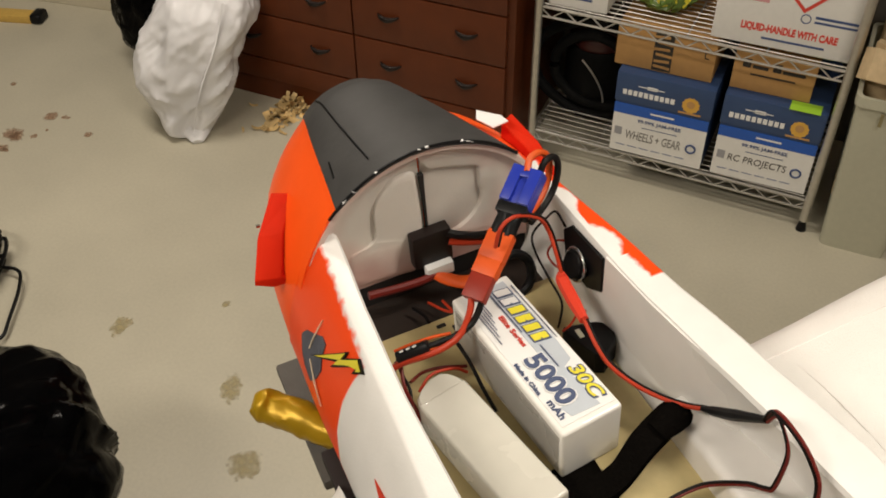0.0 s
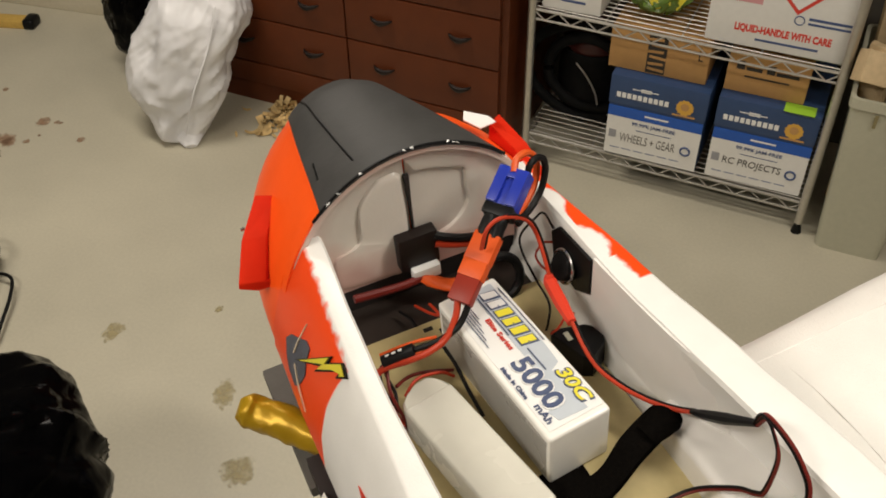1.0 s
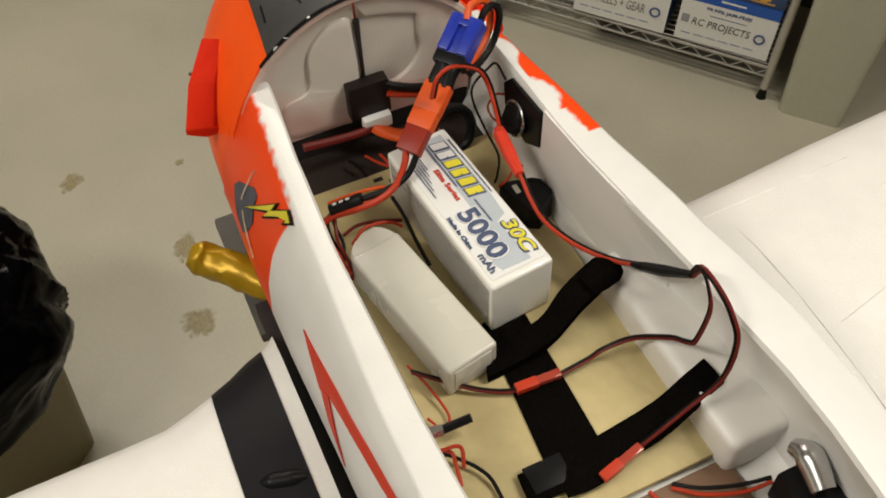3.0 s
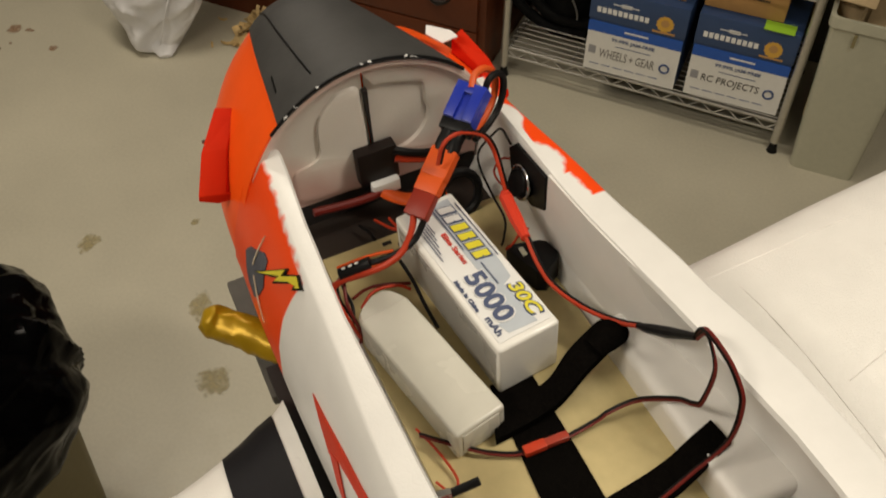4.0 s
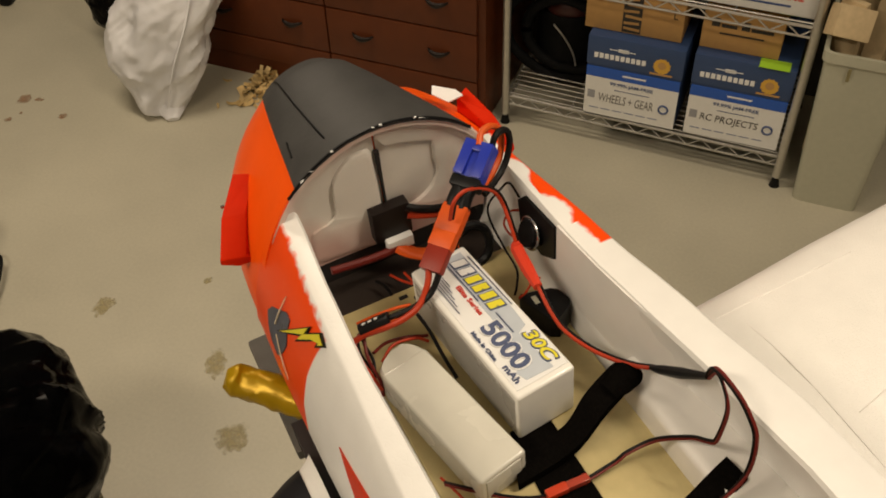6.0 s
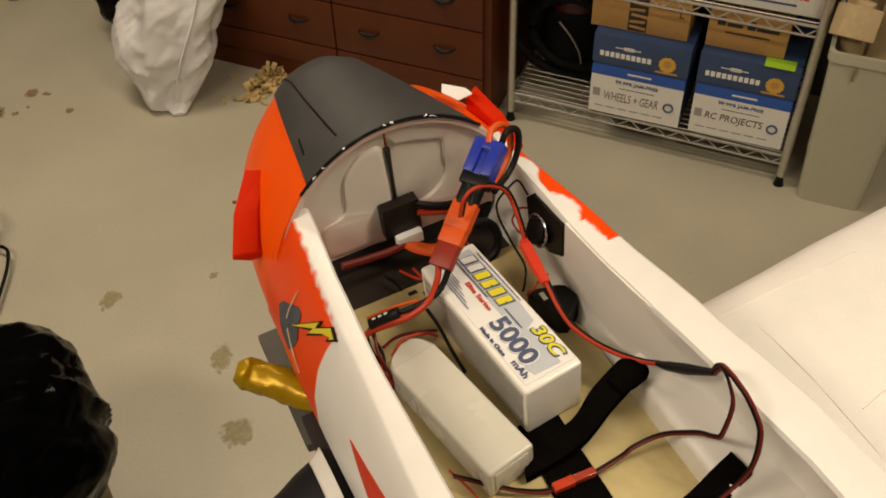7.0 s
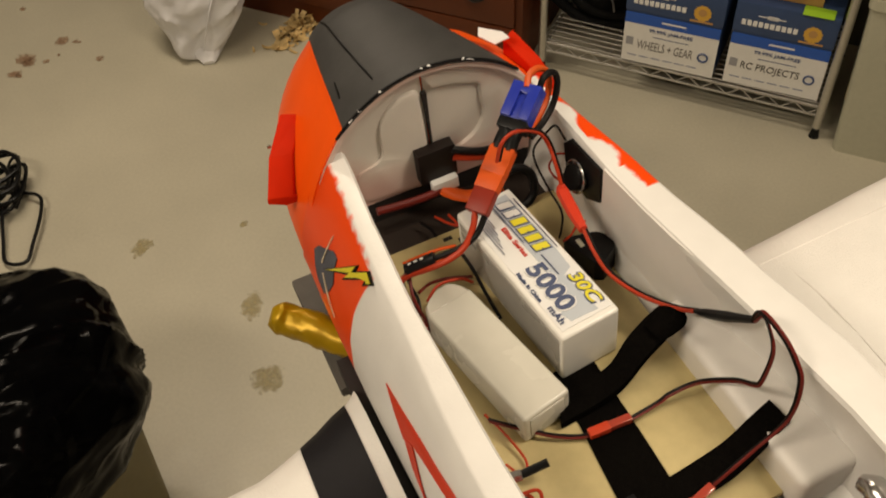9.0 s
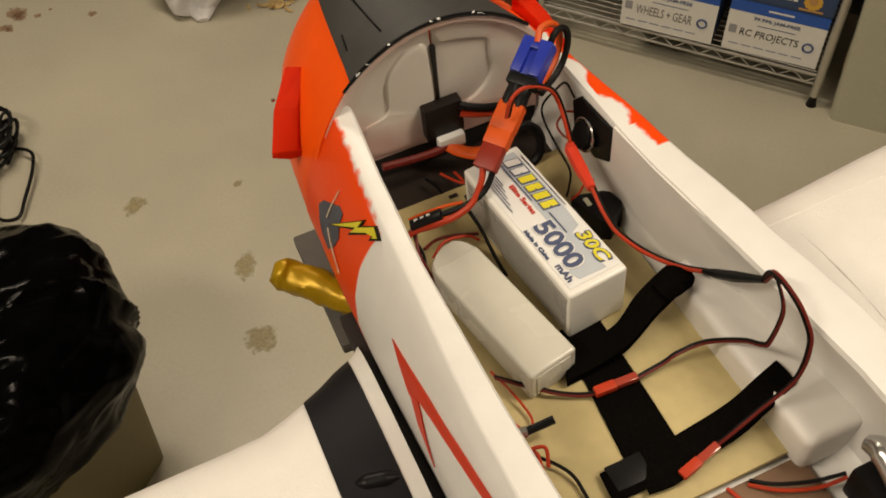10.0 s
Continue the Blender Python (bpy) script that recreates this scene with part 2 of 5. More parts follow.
wrinkled(M_BAG_W, 6.0, 0.9)
creased(M_BAG_B, 5.0, 0.28, (1.0, 0.35, 0.7))
M_WOODSCRAP = mat("scrap_wood", (0.55, 0.42, 0.24), 0.7, grain=0.1, stain=0.1)
M_CRUMPLE = mat("wood_shavings", (0.56, 0.40, 0.17), 0.7, grain=0.3, grain_size=30, stain=0.3, stain_size=25)
M_STAIN = mat("floor_stain", (0.43, 0.365, 0.19), 0.5, grain=0.12, grain_size=60)
def blotchy(m, size):
    """Thins a dried stain out to nothing toward a ragged rim."""
    t = m.node_tree
    co = t.nodes.new("ShaderNodeTexCoord")
    far = t.nodes.new("ShaderNodeVectorMath")
    far.operation = "DISTANCE"
    far.inputs[1].default_value = (0.5, 0.5, 0.5)
    t.links.new(co.outputs["Generated"], far.inputs[0])
    n = t.nodes.new("ShaderNodeTexNoise")
    n.inputs["Scale"].default_value, n.inputs["Detail"].default_value = size, 5
    t.links.new(co.outputs["Object"], n.inputs["Vector"])
    dense = maths(t, "ADD", maths(t, "MULTIPLY_ADD", far.outputs["Value"], -3.0, 2.15), maths(t, "MULTIPLY_ADD", n.outputs["Fac"], 2.0, -1.0))
    clear = t.nodes.new("ShaderNodeBsdfTransparent")
    mix = t.nodes.new("ShaderNodeMixShader")
    cover = t.nodes.new("ShaderNodeMapRange")
    cover.inputs["From Max"].default_value, cover.inputs["To Max"].default_value = 0.6, 0.48
    t.links.new(dense, cover.inputs["Value"])
    t.links.new(cover.outputs[0], mix.inputs[0])
    t.links.new(clear.outputs[0], mix.inputs[1])
    t.links.new(t.nodes["Principled BSDF"].outputs[0], mix.inputs[2])
    t.links.new(mix.outputs[0], t.nodes["Material Output"].inputs["Surface"])
    return m


M_STAIN_R = mat("rust_stain", (0.36, 0.22, 0.13), 0.55, grain=0.2, grain_size=60)
blotchy(M_STAIN, 45)
blotchy(M_STAIN_R, 60)
M_LABEL = mat("silver_label", (0.48, 0.52, 0.57), 0.3, grain=0.05)
M_TEXT_Y = mat("yellow_print", (0.70, 0.62, 0.03), 0.4)
M_TEXT_N = mat("navy_print", (0.07, 0.09, 0.17), 0.4)
M_SILVER = mat("silver_metal", (0.6, 0.6, 0.6), 0.25, 1.0)


def spray_edge(t, co):
    s = t.nodes.new("ShaderNodeSeparateXYZ")
    t.links.new(co, s.inputs[0])
    x, y, z = s.outputs
    n = t.nodes.new("ShaderNodeTexNoise")
    n.inputs["Scale"].default_value = 35
    t.links.new(co, n.inputs["Vector"])
    yy = maths(t, "DIVIDE", maths(t, "ADD", y, 0.0095), 0.0985)
    zz = maths(t, "DIVIDE", z, 0.058)
    r = maths(t, "ADD", maths(t, "SQRT", maths(t, "ADD", maths(t, "MULTIPLY", yy, yy), maths(t, "MULTIPLY", zz, zz))), maths(t, "MULTIPLY", maths(t, "SUBTRACT", n.outputs["Fac"], 0.5), 0.5))
    g = t.nodes.new("ShaderNodeMapRange")
    g.inputs["From Min"].default_value, g.inputs["From Max"].default_value = 0.62, 1.12
    g.inputs["To Max"].default_value = 0.75
    t.links.new(r, g.inputs["Value"])
    return g.outputs[0]


M_BULK = two_paint("oversprayed_foam", (0.68, 0.64, 0.585), (0.58, 0.33, 0.28), spray_edge)

# ---- mesh helpers ----
def part(name, bm, material, parent=None, label="", smooth=True, m=None):
    me = bpy.data.meshes.new(name)
    bmesh.ops.recalc_face_normals(bm, faces=bm.faces)
    bm.to_mesh(me)
    bm.free()
    me.materials.append(material)
    if smooth:
        me.polygons.foreach_set("use_smooth", [True] * len(me.polygons))
        me.set_sharp_from_angle(angle=radians(38))
    ob = new(name, me)
    ob.parent = parent
    if m is not None:
        ob.matrix_basis = m
    if label:
        tagged(ob, label)
    return ob


def empty(name, m, label, category, group="", kind=""):
    ob = new(name)
    ob.matrix_basis = m
    ob.empty_display_size = 0.02
    return tagged(ob, label, category, group, kind)


def block(x0, x1, y0, y1, z0, z1, bevel=0.0, seg=2, bm=None):
    own = bmesh.new()
    bmesh.ops.create_cube(own, size=1)
    bmesh.ops.transform(own, verts=own.verts, matrix=Matrix.LocRotScale(((x0 + x1) / 2, (y0 + y1) / 2, (z0 + z1) / 2), None, (x1 - x0, y1 - y0, z1 - z0)))
    if bevel:
        bmesh.ops.bevel(own, geom=own.edges[:], offset=bevel, segments=seg, affect="EDGES", profile=0.6)
    if bm is None:
        return own
    me = bpy.data.meshes.new("tmp")
    own.to_mesh(me)
    own.free()
    bm.from_mesh(me)
    bpy.data.meshes.remove(me)
    return bm


def loft(rings, closed=True, caps=True):
    bm = bmesh.new()
    vs = [[bm.verts.new(p) for p in r] for r in rings]
    n = len(rings[0])
    for a, b in zip(vs, vs[1:]):
        for k in range(n if closed else n - 1):
            bm.faces.new((a[k], a[(k + 1) % n], b[(k + 1) % n], b[k]))
    if caps and closed:
        bm.faces.new(vs[0])
        bm.faces.new(vs[-1][::-1])
    return bm


def smooth_line(pts, steps=8):
    pts = [Vector(p) for p in pts]
    if len(pts) < 3:
        return pts
    ext = [2 * pts[0] - pts[1], *pts, 2 * pts[-1] - pts[-2]]
    out = []
    for a, b, c, d in zip(ext, ext[1:], ext[2:], ext[3:]):
        for k in range(steps):
            s = k / steps
            out.append(0.5 * ((2 * b) + (c - a) * s + (2 * a - 5 * b + 4 * c - d) * s * s + (3 * b - a - 3 * c + d) * s ** 3))
    return out + [pts[-1]]


def tube(pts, r, n=10, steps=8, flat=1.0):
    """A round (or flattened) cord along a smooth line; r may be a list for the line's points."""
    line = smooth_line(pts, steps)
    rings, side = [], Vector((0, 0, 1))
    for k, p in enumerate(line):
        way = (line[min(k + 1, len(line) - 1)] - line[max(k - 1, 0)]).normalized()
        x = way.cross(side)
        if x.length < 0.05:
            x = way.cross(Vector((0.3, 1, 0.2)))
        x.normalize()
        y = x.cross(way)
        if isinstance(r, (int, float)):
            rr = r
        else:
            f = k / (len(line) - 1) * (len(r) - 1)
            i = min(int(f), len(r) - 2)
            rr = r[i] + (r[i + 1] - r[i]) * (f - i)
        rings.append([p + x * math.cos(q) * rr + y * math.sin(q) * rr * flat for q in [2 * math.pi * j / n for j in range(n)]])
    return loft(rings)


def rod(a, b, r, n=8):
    return tube([a, b], r, n)


def between(keys, x):
    """Straight interpolation in a short table of pairs."""
    if x <= keys[0][0]:
        return keys[0][1]
    for (a, p), (b, q) in zip(keys, keys[1:]):
        if x <= b:
            s = (x - a) / (b - a)
            s = s * s * (3 - 2 * s) * 0.5 + s * 0.5
            return p + (q - p) * s
    return keys[-1][1]


def letters(name, body, size, material, m, parent=None, label="", shear=0.0, thick=0.0004, width=None, height=None, bold=0.0):
    """Print as a thin raised mesh with the built-in font, in the plane of m, fitted to a width and height."""
    cu = bpy.data.curves.new(name, "FONT")
    cu.body, cu.size, cu.extrude, cu.shear, cu.offset = body, size, thick, shear, bold
    cu.align_x, cu.align_y, cu.resolution_u = "CENTER", "CENTER", 3
    tmp = new("tmp_text", cu)
    bpy.context.view_layer.update()
    me = bpy.data.meshes.new_from_object(tmp.evaluated_get(bpy.context.evaluated_depsgraph_get()))
    bpy.data.objects.remove(tmp)
    bpy.data.curves.remove(cu)
    bm = bmesh.new()
    bm.from_mesh(me)
    bpy.data.meshes.remove(me)
    xs, ys = [v.co.x for v in bm.verts], [v.co.y for v in bm.verts]
    cx, cy, wx, wy = (min(xs) + max(xs)) / 2, (min(ys) + max(ys)) / 2, max(xs) - min(xs), max(ys) - min(ys)
    sx = width / wx if width else 1
    sy = height / wy if height else sx
    for v in bm.verts:
        v.co = Vector(((v.co.x - cx) * sx, (v.co.y - cy) * sy, v.co.z))
    return part(name, bm, material, parent, label, smooth=False, m=m)


def sheet(outline, thick=0.0006):
    """A thin flat patch of an outline in x and y, from z 0 up."""
    bm = bmesh.new()
    f = bm.faces.new([bm.verts.new((x, y, 0)) for x, y in outline])
    r = bmesh.ops.extrude_face_region(bm, geom=[f])
    bmesh.ops.translate(bm, vec=(0, 0, thick), verts=[g for g in r["geom"] if isinstance(g, bmesh.types.BMVert)])
    return bm


# ---- the room ----
def structure(name, bm, material, label, category):
    return tagged(part(name, bm, material, smooth=False), label, category, kind="structure")


structure("floor", block(-4.6, 2.6, -2.2, 2.85, -0.12, 0.0), M_FLOOR, "grey-beige painted concrete floor with stains", "floor")
structure("wall_north", block(-4.6, 2.6, 2.85, 3.0, -0.12, 3.0), M_WALL_N, "plain wall behind the furniture, coloured dark for the shade behind the shelf", "wall")
structure("wall_south", block(-4.6, 2.6, -2.35, -2.2, -0.12, 3.0), M_WALL, "plain cream painted wall", "wall")
structure("wall_west", block(-4.75, -4.6, -2.35, 3.0, -0.12, 3.0), M_WALL, "plain cream painted wall", "wall")
structure("wall_east", block(2.6, 2.75, -2.35, 3.0, -0.12, 3.0), M_WALL, "plain cream painted wall", "wall")
structure("ceiling", block(-4.75, 2.75, -2.35, 3.0, 3.0, 3.15), M_CEIL, "plain white ceiling", "ceiling")
for lx, ly, watts in LAMPS:
    fx = empty("ceiling_light", pose(lx, ly, 2.925), "white ceiling light fixture with tube lamps", "ceiling light", "ceiling lights")
    part("housing", block(-0.63, 0.63, -0.16, 0.16, -0.09, 0.0, 0.01), M_CARTON_W, fx)
    part("stem", block(-0.03, 0.03, -0.03, 0.03, 0.0, 0.075), M_CARTON_W, fx)

# ---- the model aeroplane ----
# Local axes of the plane: x aft, y to its starboard, z up; z 0 is the plane of the cockpit rim.
U, V0 = Vector((0.745, -0.667, 0)).normalized(), Vector((0.667, 0.745, 0)).normalized()
VV = V0 * math.cos(radians(4)) + Vector((0, 0, math.sin(radians(4))))
WW = U.cross(VV)
PLANE = Matrix(((U.x, VV.x, WW.x, -0.235), (U.y, VV.y, WW.y, 0.54), (U.z, VV.z, WW.z, 1.37), (0, 0, 0, 1)))
plane = empty("model_airplane", PLANE, "large white and orange foam model airplane with its hatch off", "model airplane")

INNER_R = [(0, 0.087), (0.09, 0.0885), (0.13, 0.0890), (0.17, 0.0915), (0.22, 0.0970), (0.30, 0.1050), (0.40, 0.1120), (0.75, 0.085)]
INNER = [(0, 0.087), (0.09, 0.094), (0.17, 0.098), (0.30, 0.097), (0.40, 0.093), (0.75, 0.07)]
CREASE_L = [(0, 0.105), (0.14, 0.1125), (0.29, 0.119), (0.40, 0.118), (0.75, 0.09)]
CREASE_R = [(0, 0.099), (0.14, 0.117), (0.24, 0.1315), (0.34, 0.1450), (0.45, 0.1480), (0.75, 0.11)]
FLARE = [(0.0, 0.0), (0.20, 0.0), (0.275, 1.0), (0.8, 1.0)]
BULGE_L = [(0, 0.145), (0.06, 0.147), (0.15, 0.147), (0.30, 0.143), (0.75, 0.11)]
BULGE_R = [(0, 0.142), (0.15, 0.155), (0.34, 0.166), (0.75, 0.13)]


def hull_ring(u):
    out = []
    for s, inner, crease, bulge in ((1, INNER_R, CREASE_R, BULGE_R), (-1, INNER, CREASE_L, BULGE_L)):
        i, c, b = between(inner, u), between(crease, u), between(bulge, u)
        k = 0.6 * between(FLARE, u) if s > 0 else 0.15
        half = [(0, -0.1), (i - 0.010, -0.1), (i - 0.004 + 0.020 * k, -0.088), (i + 0.025 * k, -0.06), (i + 0.017 * k, -0.03), (i + 0.002 * k, -0.006), (i, -0.003), (i + 0.002, 0), (c - 0.003, 0), (c, -0.002), (c + 0.30 * (b - c), -0.022), (c + 0.62 * (b - c), -0.048), (c + 0.88 * (b - c), -0.078), (b, -0.105), (b - 0.002, -0.13), (b - 0.02, -0.158), (b - 0.06, -0.176), (0, -0.182)]
        out.append([Vector((u, s * v, w)) for v, w in half])
    right, left = out
    return right + left[-2:0:-1]


rings = [hull_ring(u) for u in [-0.0115, 0.0, 0.02, 0.04, 0.06, 0.08, 0.1, 0.12, 0.14, 0.17, 0.2, 0.23, 0.26, 0.3, 0.34, 0.38, 0.42, 0.46, 0.52, 0.6, 0.68, 0.75]]
part("fuselage", loft(rings), M_HULL, plane, "white foam hull with ragged orange paint toward the nose")

# the closed nose ahead of the cockpit
HALF = [(-0.25, 0.045), (-0.235, 0.060), (-0.20, 0.093), (-0.16, 0.115), (-0.10, 0.135), (-0.05, 0.142), (0.0, 0.1438)]
TOP_H = [(-0.25, -0.075), (-0.235, -0.055), (-0.20, -0.010), (-0.18, 0.013), (-0.155, 0.033), (-0.125, 0.0475), (-0.09, 0.053), (-0.05, 0.057), (0.0, 0.060)]
TOP_W = [(-0.25, 0.030), (-0.235, 0.04), (-0.20, 0.052), (-0.15, 0.063), (-0.10, 0.077), (-0.05, 0.090), (0.0, 0.0985)]
MIDLINE = [(-0.25, -0.018), (-0.12, -0.013), (0.0, -0.0095)]
SHOULDER = [(-0.25, -0.10), (-0.20, -0.05), (-0.16, -0.02), (-0.12, -0.006), (-0.06, 0.0), (0.0, 0.0)]


def cubic(keys):
    """An even curve through a short table."""
    return np.polyfit([k for k, x in keys], [x for k, x in keys], 3)


HALF_C, TOP_W_C, SHOULDER_C = cubic(HALF), cubic(TOP_W), cubic(SHOULDER)


def arc_point(u, q):
    """The top of the nose across its width; q runs from starboard to port."""
    th, tw, mid, sh = between(TOP_H, u), float(np.polyval(TOP_W_C, u)), between(MIDLINE, u), float(np.polyval(SHOULDER_C, u))
    c, lean = math.cos(q), min(max(-u / 0.14, 0), 1)
    wide = 1 - 0.22 * lean if c > 0 else 1 - 0.05 * lean
    steep = 1.5 if c > 0 else 1.75 - 0.75 * lean
    return Vector((u, mid + tw * c * wide, sh + (th - sh) * math.sin(q) ** steep))


FLANK = [(0.12, 0.30, 0.62), (0.27, 0.62, 0.90), (0.43, 0.88, 0.99), (0.58, 1.0, 1.0), (0.72, 0.985, 0.96), (0.88, 0.86, 0.8), (0.98, 0.5, 0.45)]


def nose_ring(u):
    hw, sh = float(np.polyval(HALF_C, u)), float(np.polyval(SHOULDER_C, u))
    arc = [arc_point(u, math.pi * k / 16) for k in range(17)]
    s = min(max(-u / 0.2, 0), 1)
    bottom = -0.18 + 0.03 * s

    def flank(edge, side):
        base = min(abs(edge.y), 0.105)
        return [Vector((u, side * (base + (hw - base) * (a + (b - a) * s)), sh + (bottom - sh) * f)) for f, a, b in FLANK]
    port = flank(arc[16], -1)
    for k, f in ((14, 0.22), (15, 0.42), (16, 0.60)):
        arc[k] = arc[13].lerp(port[1], f) + Vector((0, -0.003, 0.003)) * math.sin(math.pi * f)
    port[0] = arc[13].lerp(port[1], 0.8) + Vector((0, -0.002, 0.002))
    return arc + port + flank(arc[0], 1)[::-1]


nose_us = [-0.25, -0.243, -0.235, -0.22, -0.20, -0.19, -0.18, -0.17, -0.16, -0.15, -0.14, -0.13, -0.12, -0.11, -0.10, -0.085, -0.07, -0.055, -0.04, -0.02, -0.0105]
part("nose", loft([nose_ring(u) for u in nose_us]), M_ORANGE, plane, "glossy orange painted foam nose")

# dark deck over the top of the nose
deck = []
for u in [-0.215, -0.20, -0.185, -0.17, -0.16, -0.15, -0.14, -0.13, -0.12, -0.11, -0.10, -0.085, -0.07, -0.05, -0.02, 0.0015]:
    lean = min(max(-u / 0.14, 0), 1)
    qa, qb = math.pi * (0.1875 + 0.17 * lean), math.pi * (0.775 + 0.0375 * lean)
    ring = [arc_point(u, qa + (qb - qa) * k / 12) for k in range(13)]
    deck.append([p + Vector((0, 0, 0.0022)) for p in ring] + [p - Vector((0, 0, 0.0012)) for p in ring[::-1]])
part("anti_glare_panel", loft(deck), M_DECK, plane, "matt dark grey panel on top of the nose")
for a, b, k, k2 in ((-0.155, -0.018, 11.3, 10.1), (-0.050, -0.030, 12.0, 12.0)):
    line = []
    for s in range(7):
        u = a + (b - a) * s / 6
        p = arc_point(u, math.pi * (k + (k2 - k) * s / 6) / 16)
        line.append(p + Vector((0, 0, 0.0022)))
    part("panel_line", tube(line, 0.0009, 5, 2), M_BLACK, plane)

# ragged black and white edge at the back of the deck
rim = [p + Vector((0.0008, 0, 0.0012)) for p in nose_ring(0)[3:14]]
part("deck_edge", tube(rim, 0.0013, 6, 4), M_BLACK, plane, "ragged black paint edge")
for k in range(10):
    f = random.uniform(0.3, 9.7)
    p = rim[int(f)].lerp(rim[int(f) + 1], f % 1)
    s = random.uniform(0.0006, 0.0018)
    bm = block(-0.0009, 0.0009, -s, s, -0.0002, 0.0002)
    part("paint_chip", bm, M_PRINT_W, plane, m=Matrix.Translation(p + Vector((0.0006, 0, random.uniform(-0.0005, 0.0016)))) @ pose(0, 0, 0, random.uniform(-40, 40)))

# bulkhead of two white foam halves with a raised wavy moulding
def bulkhead_half(y0, y1, low):
    outline = []
    for k in range(33):
        y = y0 + (y1 - y0) * k / 32
        a = math.acos(max(-1, min(1, (y + 0.0095) / 0.0985)))
        outline.append((y, arc_point(0, a).z - 0.003))
    bm = bmesh.new()
    f = bm.faces.new([bm.verts.new((-0.0115, y, z)) for y, z in [(y0, low)] + outline + [(y1, low)]])
    r = bmesh.ops.extrude_face_region(bm, geom=[f])
    bmesh.ops.translate(bm, vec=(0.0035, 0, 0), verts=[g for g in r["geom"] if isinstance(g, bmesh.types.BMVert)])
    return bm


part("bulkhead_half", bulkhead_half(-0.095, -0.0115, -0.072), M_BULK, plane, "white foam bulkhead with a pinkish overspray edge")
part("bulkhead_half", bulkhead_half(-0.0095, 0.084, -0.075), M_BULK, plane, "white foam bulkhead with a pinkish overspray edge")


def relief(outline):
    """A soft low plate standing 2 mm off the bulkhead, in y and z."""
    pts = smooth_line([Vector((0, y, z)) for y, z in outline + outline[:1]], 5)[:-1]
    mid = sum(pts, Vector()) / len(pts)
    rr = [[Vector((x, (p.y - mid.y) * k + mid.y, (p.z - mid.z) * k + mid.z)) for p in pts] for x, k in ((-0.0082, 1.05), (-0.0070, 1.035), (-0.0056, 1.01), (-0.0049, 0.98), (-0.0047, 0.90))]
    return loft(rr)


part("moulding", relief([(-0.0340, 0.0335), (-0.0430, 0.0260), (-0.0510, 0.0160), (-0.0535, 0.0050), (-0.0540, -0.0060), (-0.0555, -0.0190), (-0.0640, -0.0265), (-0.0780, -0.0310), (-0.0800, -0.0480), (-0.0760, -0.0640), (-0.0450, -0.0670), (-0.0200, -0.0670), (-0.0150, -0.0300), (-0.0150, 0.0150), (-0.0180, 0.0330)]), M_BULK, plane)


def pocket_frame():
    """The raised foam round a sunken pocket in the starboard half, in y and z."""
    hole = smooth_line([Vector((0, y, z)) for y, z in ((-0.002, 0.0335), (0.010, 0.0315), (0.0226, 0.0275), (0.0375, 0.0220), (0.0405, 0.0150), (0.0405, 0.0017), (0.0425, -0.0086), (0.0400, -0.0190), (0.0328, -0.0303), (0.0199, -0.0388), (-0.002, -0.0420))], 4)
    rr = []
    for k, p in enumerate(hole):
        a = math.pi * (0.52 - 0.45 * min(k / 26, 1))
        q = Vector((0, -0.0095 + 0.0925 * math.cos(a), arc_point(0, a).z - 0.004)) if k <= 26 else Vector((0, 0.0825, 0.0085 - 0.082 * (k - 26) / (len(hole) - 27)))
        if k == len(hole) - 1:
            q = Vector((0, 0.0825, -0.0735))
        n = (p - q).normalized() * 0.003
        rr.append([Vector((-0.0082, q.y, q.z)), Vector((-0.0046, q.y, q.z)), Vector((-0.0040, p.y - n.y, p.z - n.z)), Vector((-0.0050, p.y, p.z)), Vector((-0.0082, p.y + n.y * 0.6, p.z + n.z * 0.6))])
    return loft(rr)


part("pocket_frame", pocket_frame(), M_BULK, plane)
lip_out = [Vector((p.x, -0.0095 + (p.y + 0.0095) * 0.98, p.z * 0.99 - 0.0004)) for p in nose_ring(0)[:17]]
lip_in = [Vector((p.x, -0.0095 + (p.y + 0.0095) * 0.955, p.z * 0.93 - 0.001)) for p in lip_out]
outer = nose_ring(0)[12:21]
inner = [p * 0.975 for p in outer]
part("cowl_edge", loft([[Vector((x, p.y, p.z)) for p in outer + inner[::-1]] for x in (-0.0105, -0.006, -0.001)]), M_ORANGE, plane, "orange edge of the nose skin")
part("deck_lip", loft([[Vector((x, p.y, p.z)) for p in lip_out + lip_in[::-1]] for x in (-0.0112, -0.006, 0.0)]), M_BULK, plane, "foam lip with pinkish overspray under the deck edge")
part("seam", loft([[Vector((x, y, z)) for x, y in ((-0.0082, a), (-0.0036, a), (-0.0036, b), (-0.0082, b))] for z, a, b in ((0.032, -0.0128, -0.0086), (0.012, -0.0118, -0.0092), (-0.010, -0.0108, -0.0094), (-0.040, -0.0102, -0.0095))]), M_GAP_SHADE, plane, "dark open seam between the bulkhead halves")
# dark sheet and dark floor: shade under the bulkhead put into their colour
part("nose_cavity", block(-0.0103, -0.0095, -0.086, 0.084, -0.098, -0.066), M_GAP_SHADE, plane, "near-black sheet for the shade in the opening below the bulkhead")
part("cavity_floor", block(-0.009, 0.040, -0.082, 0.084, -0.0995, -0.097), mat("shade_brown_floor", (0.020, 0.012, 0.008), 0.7, grain=0.15), plane, "floor under the bulkhead, coloured near black for its shade")

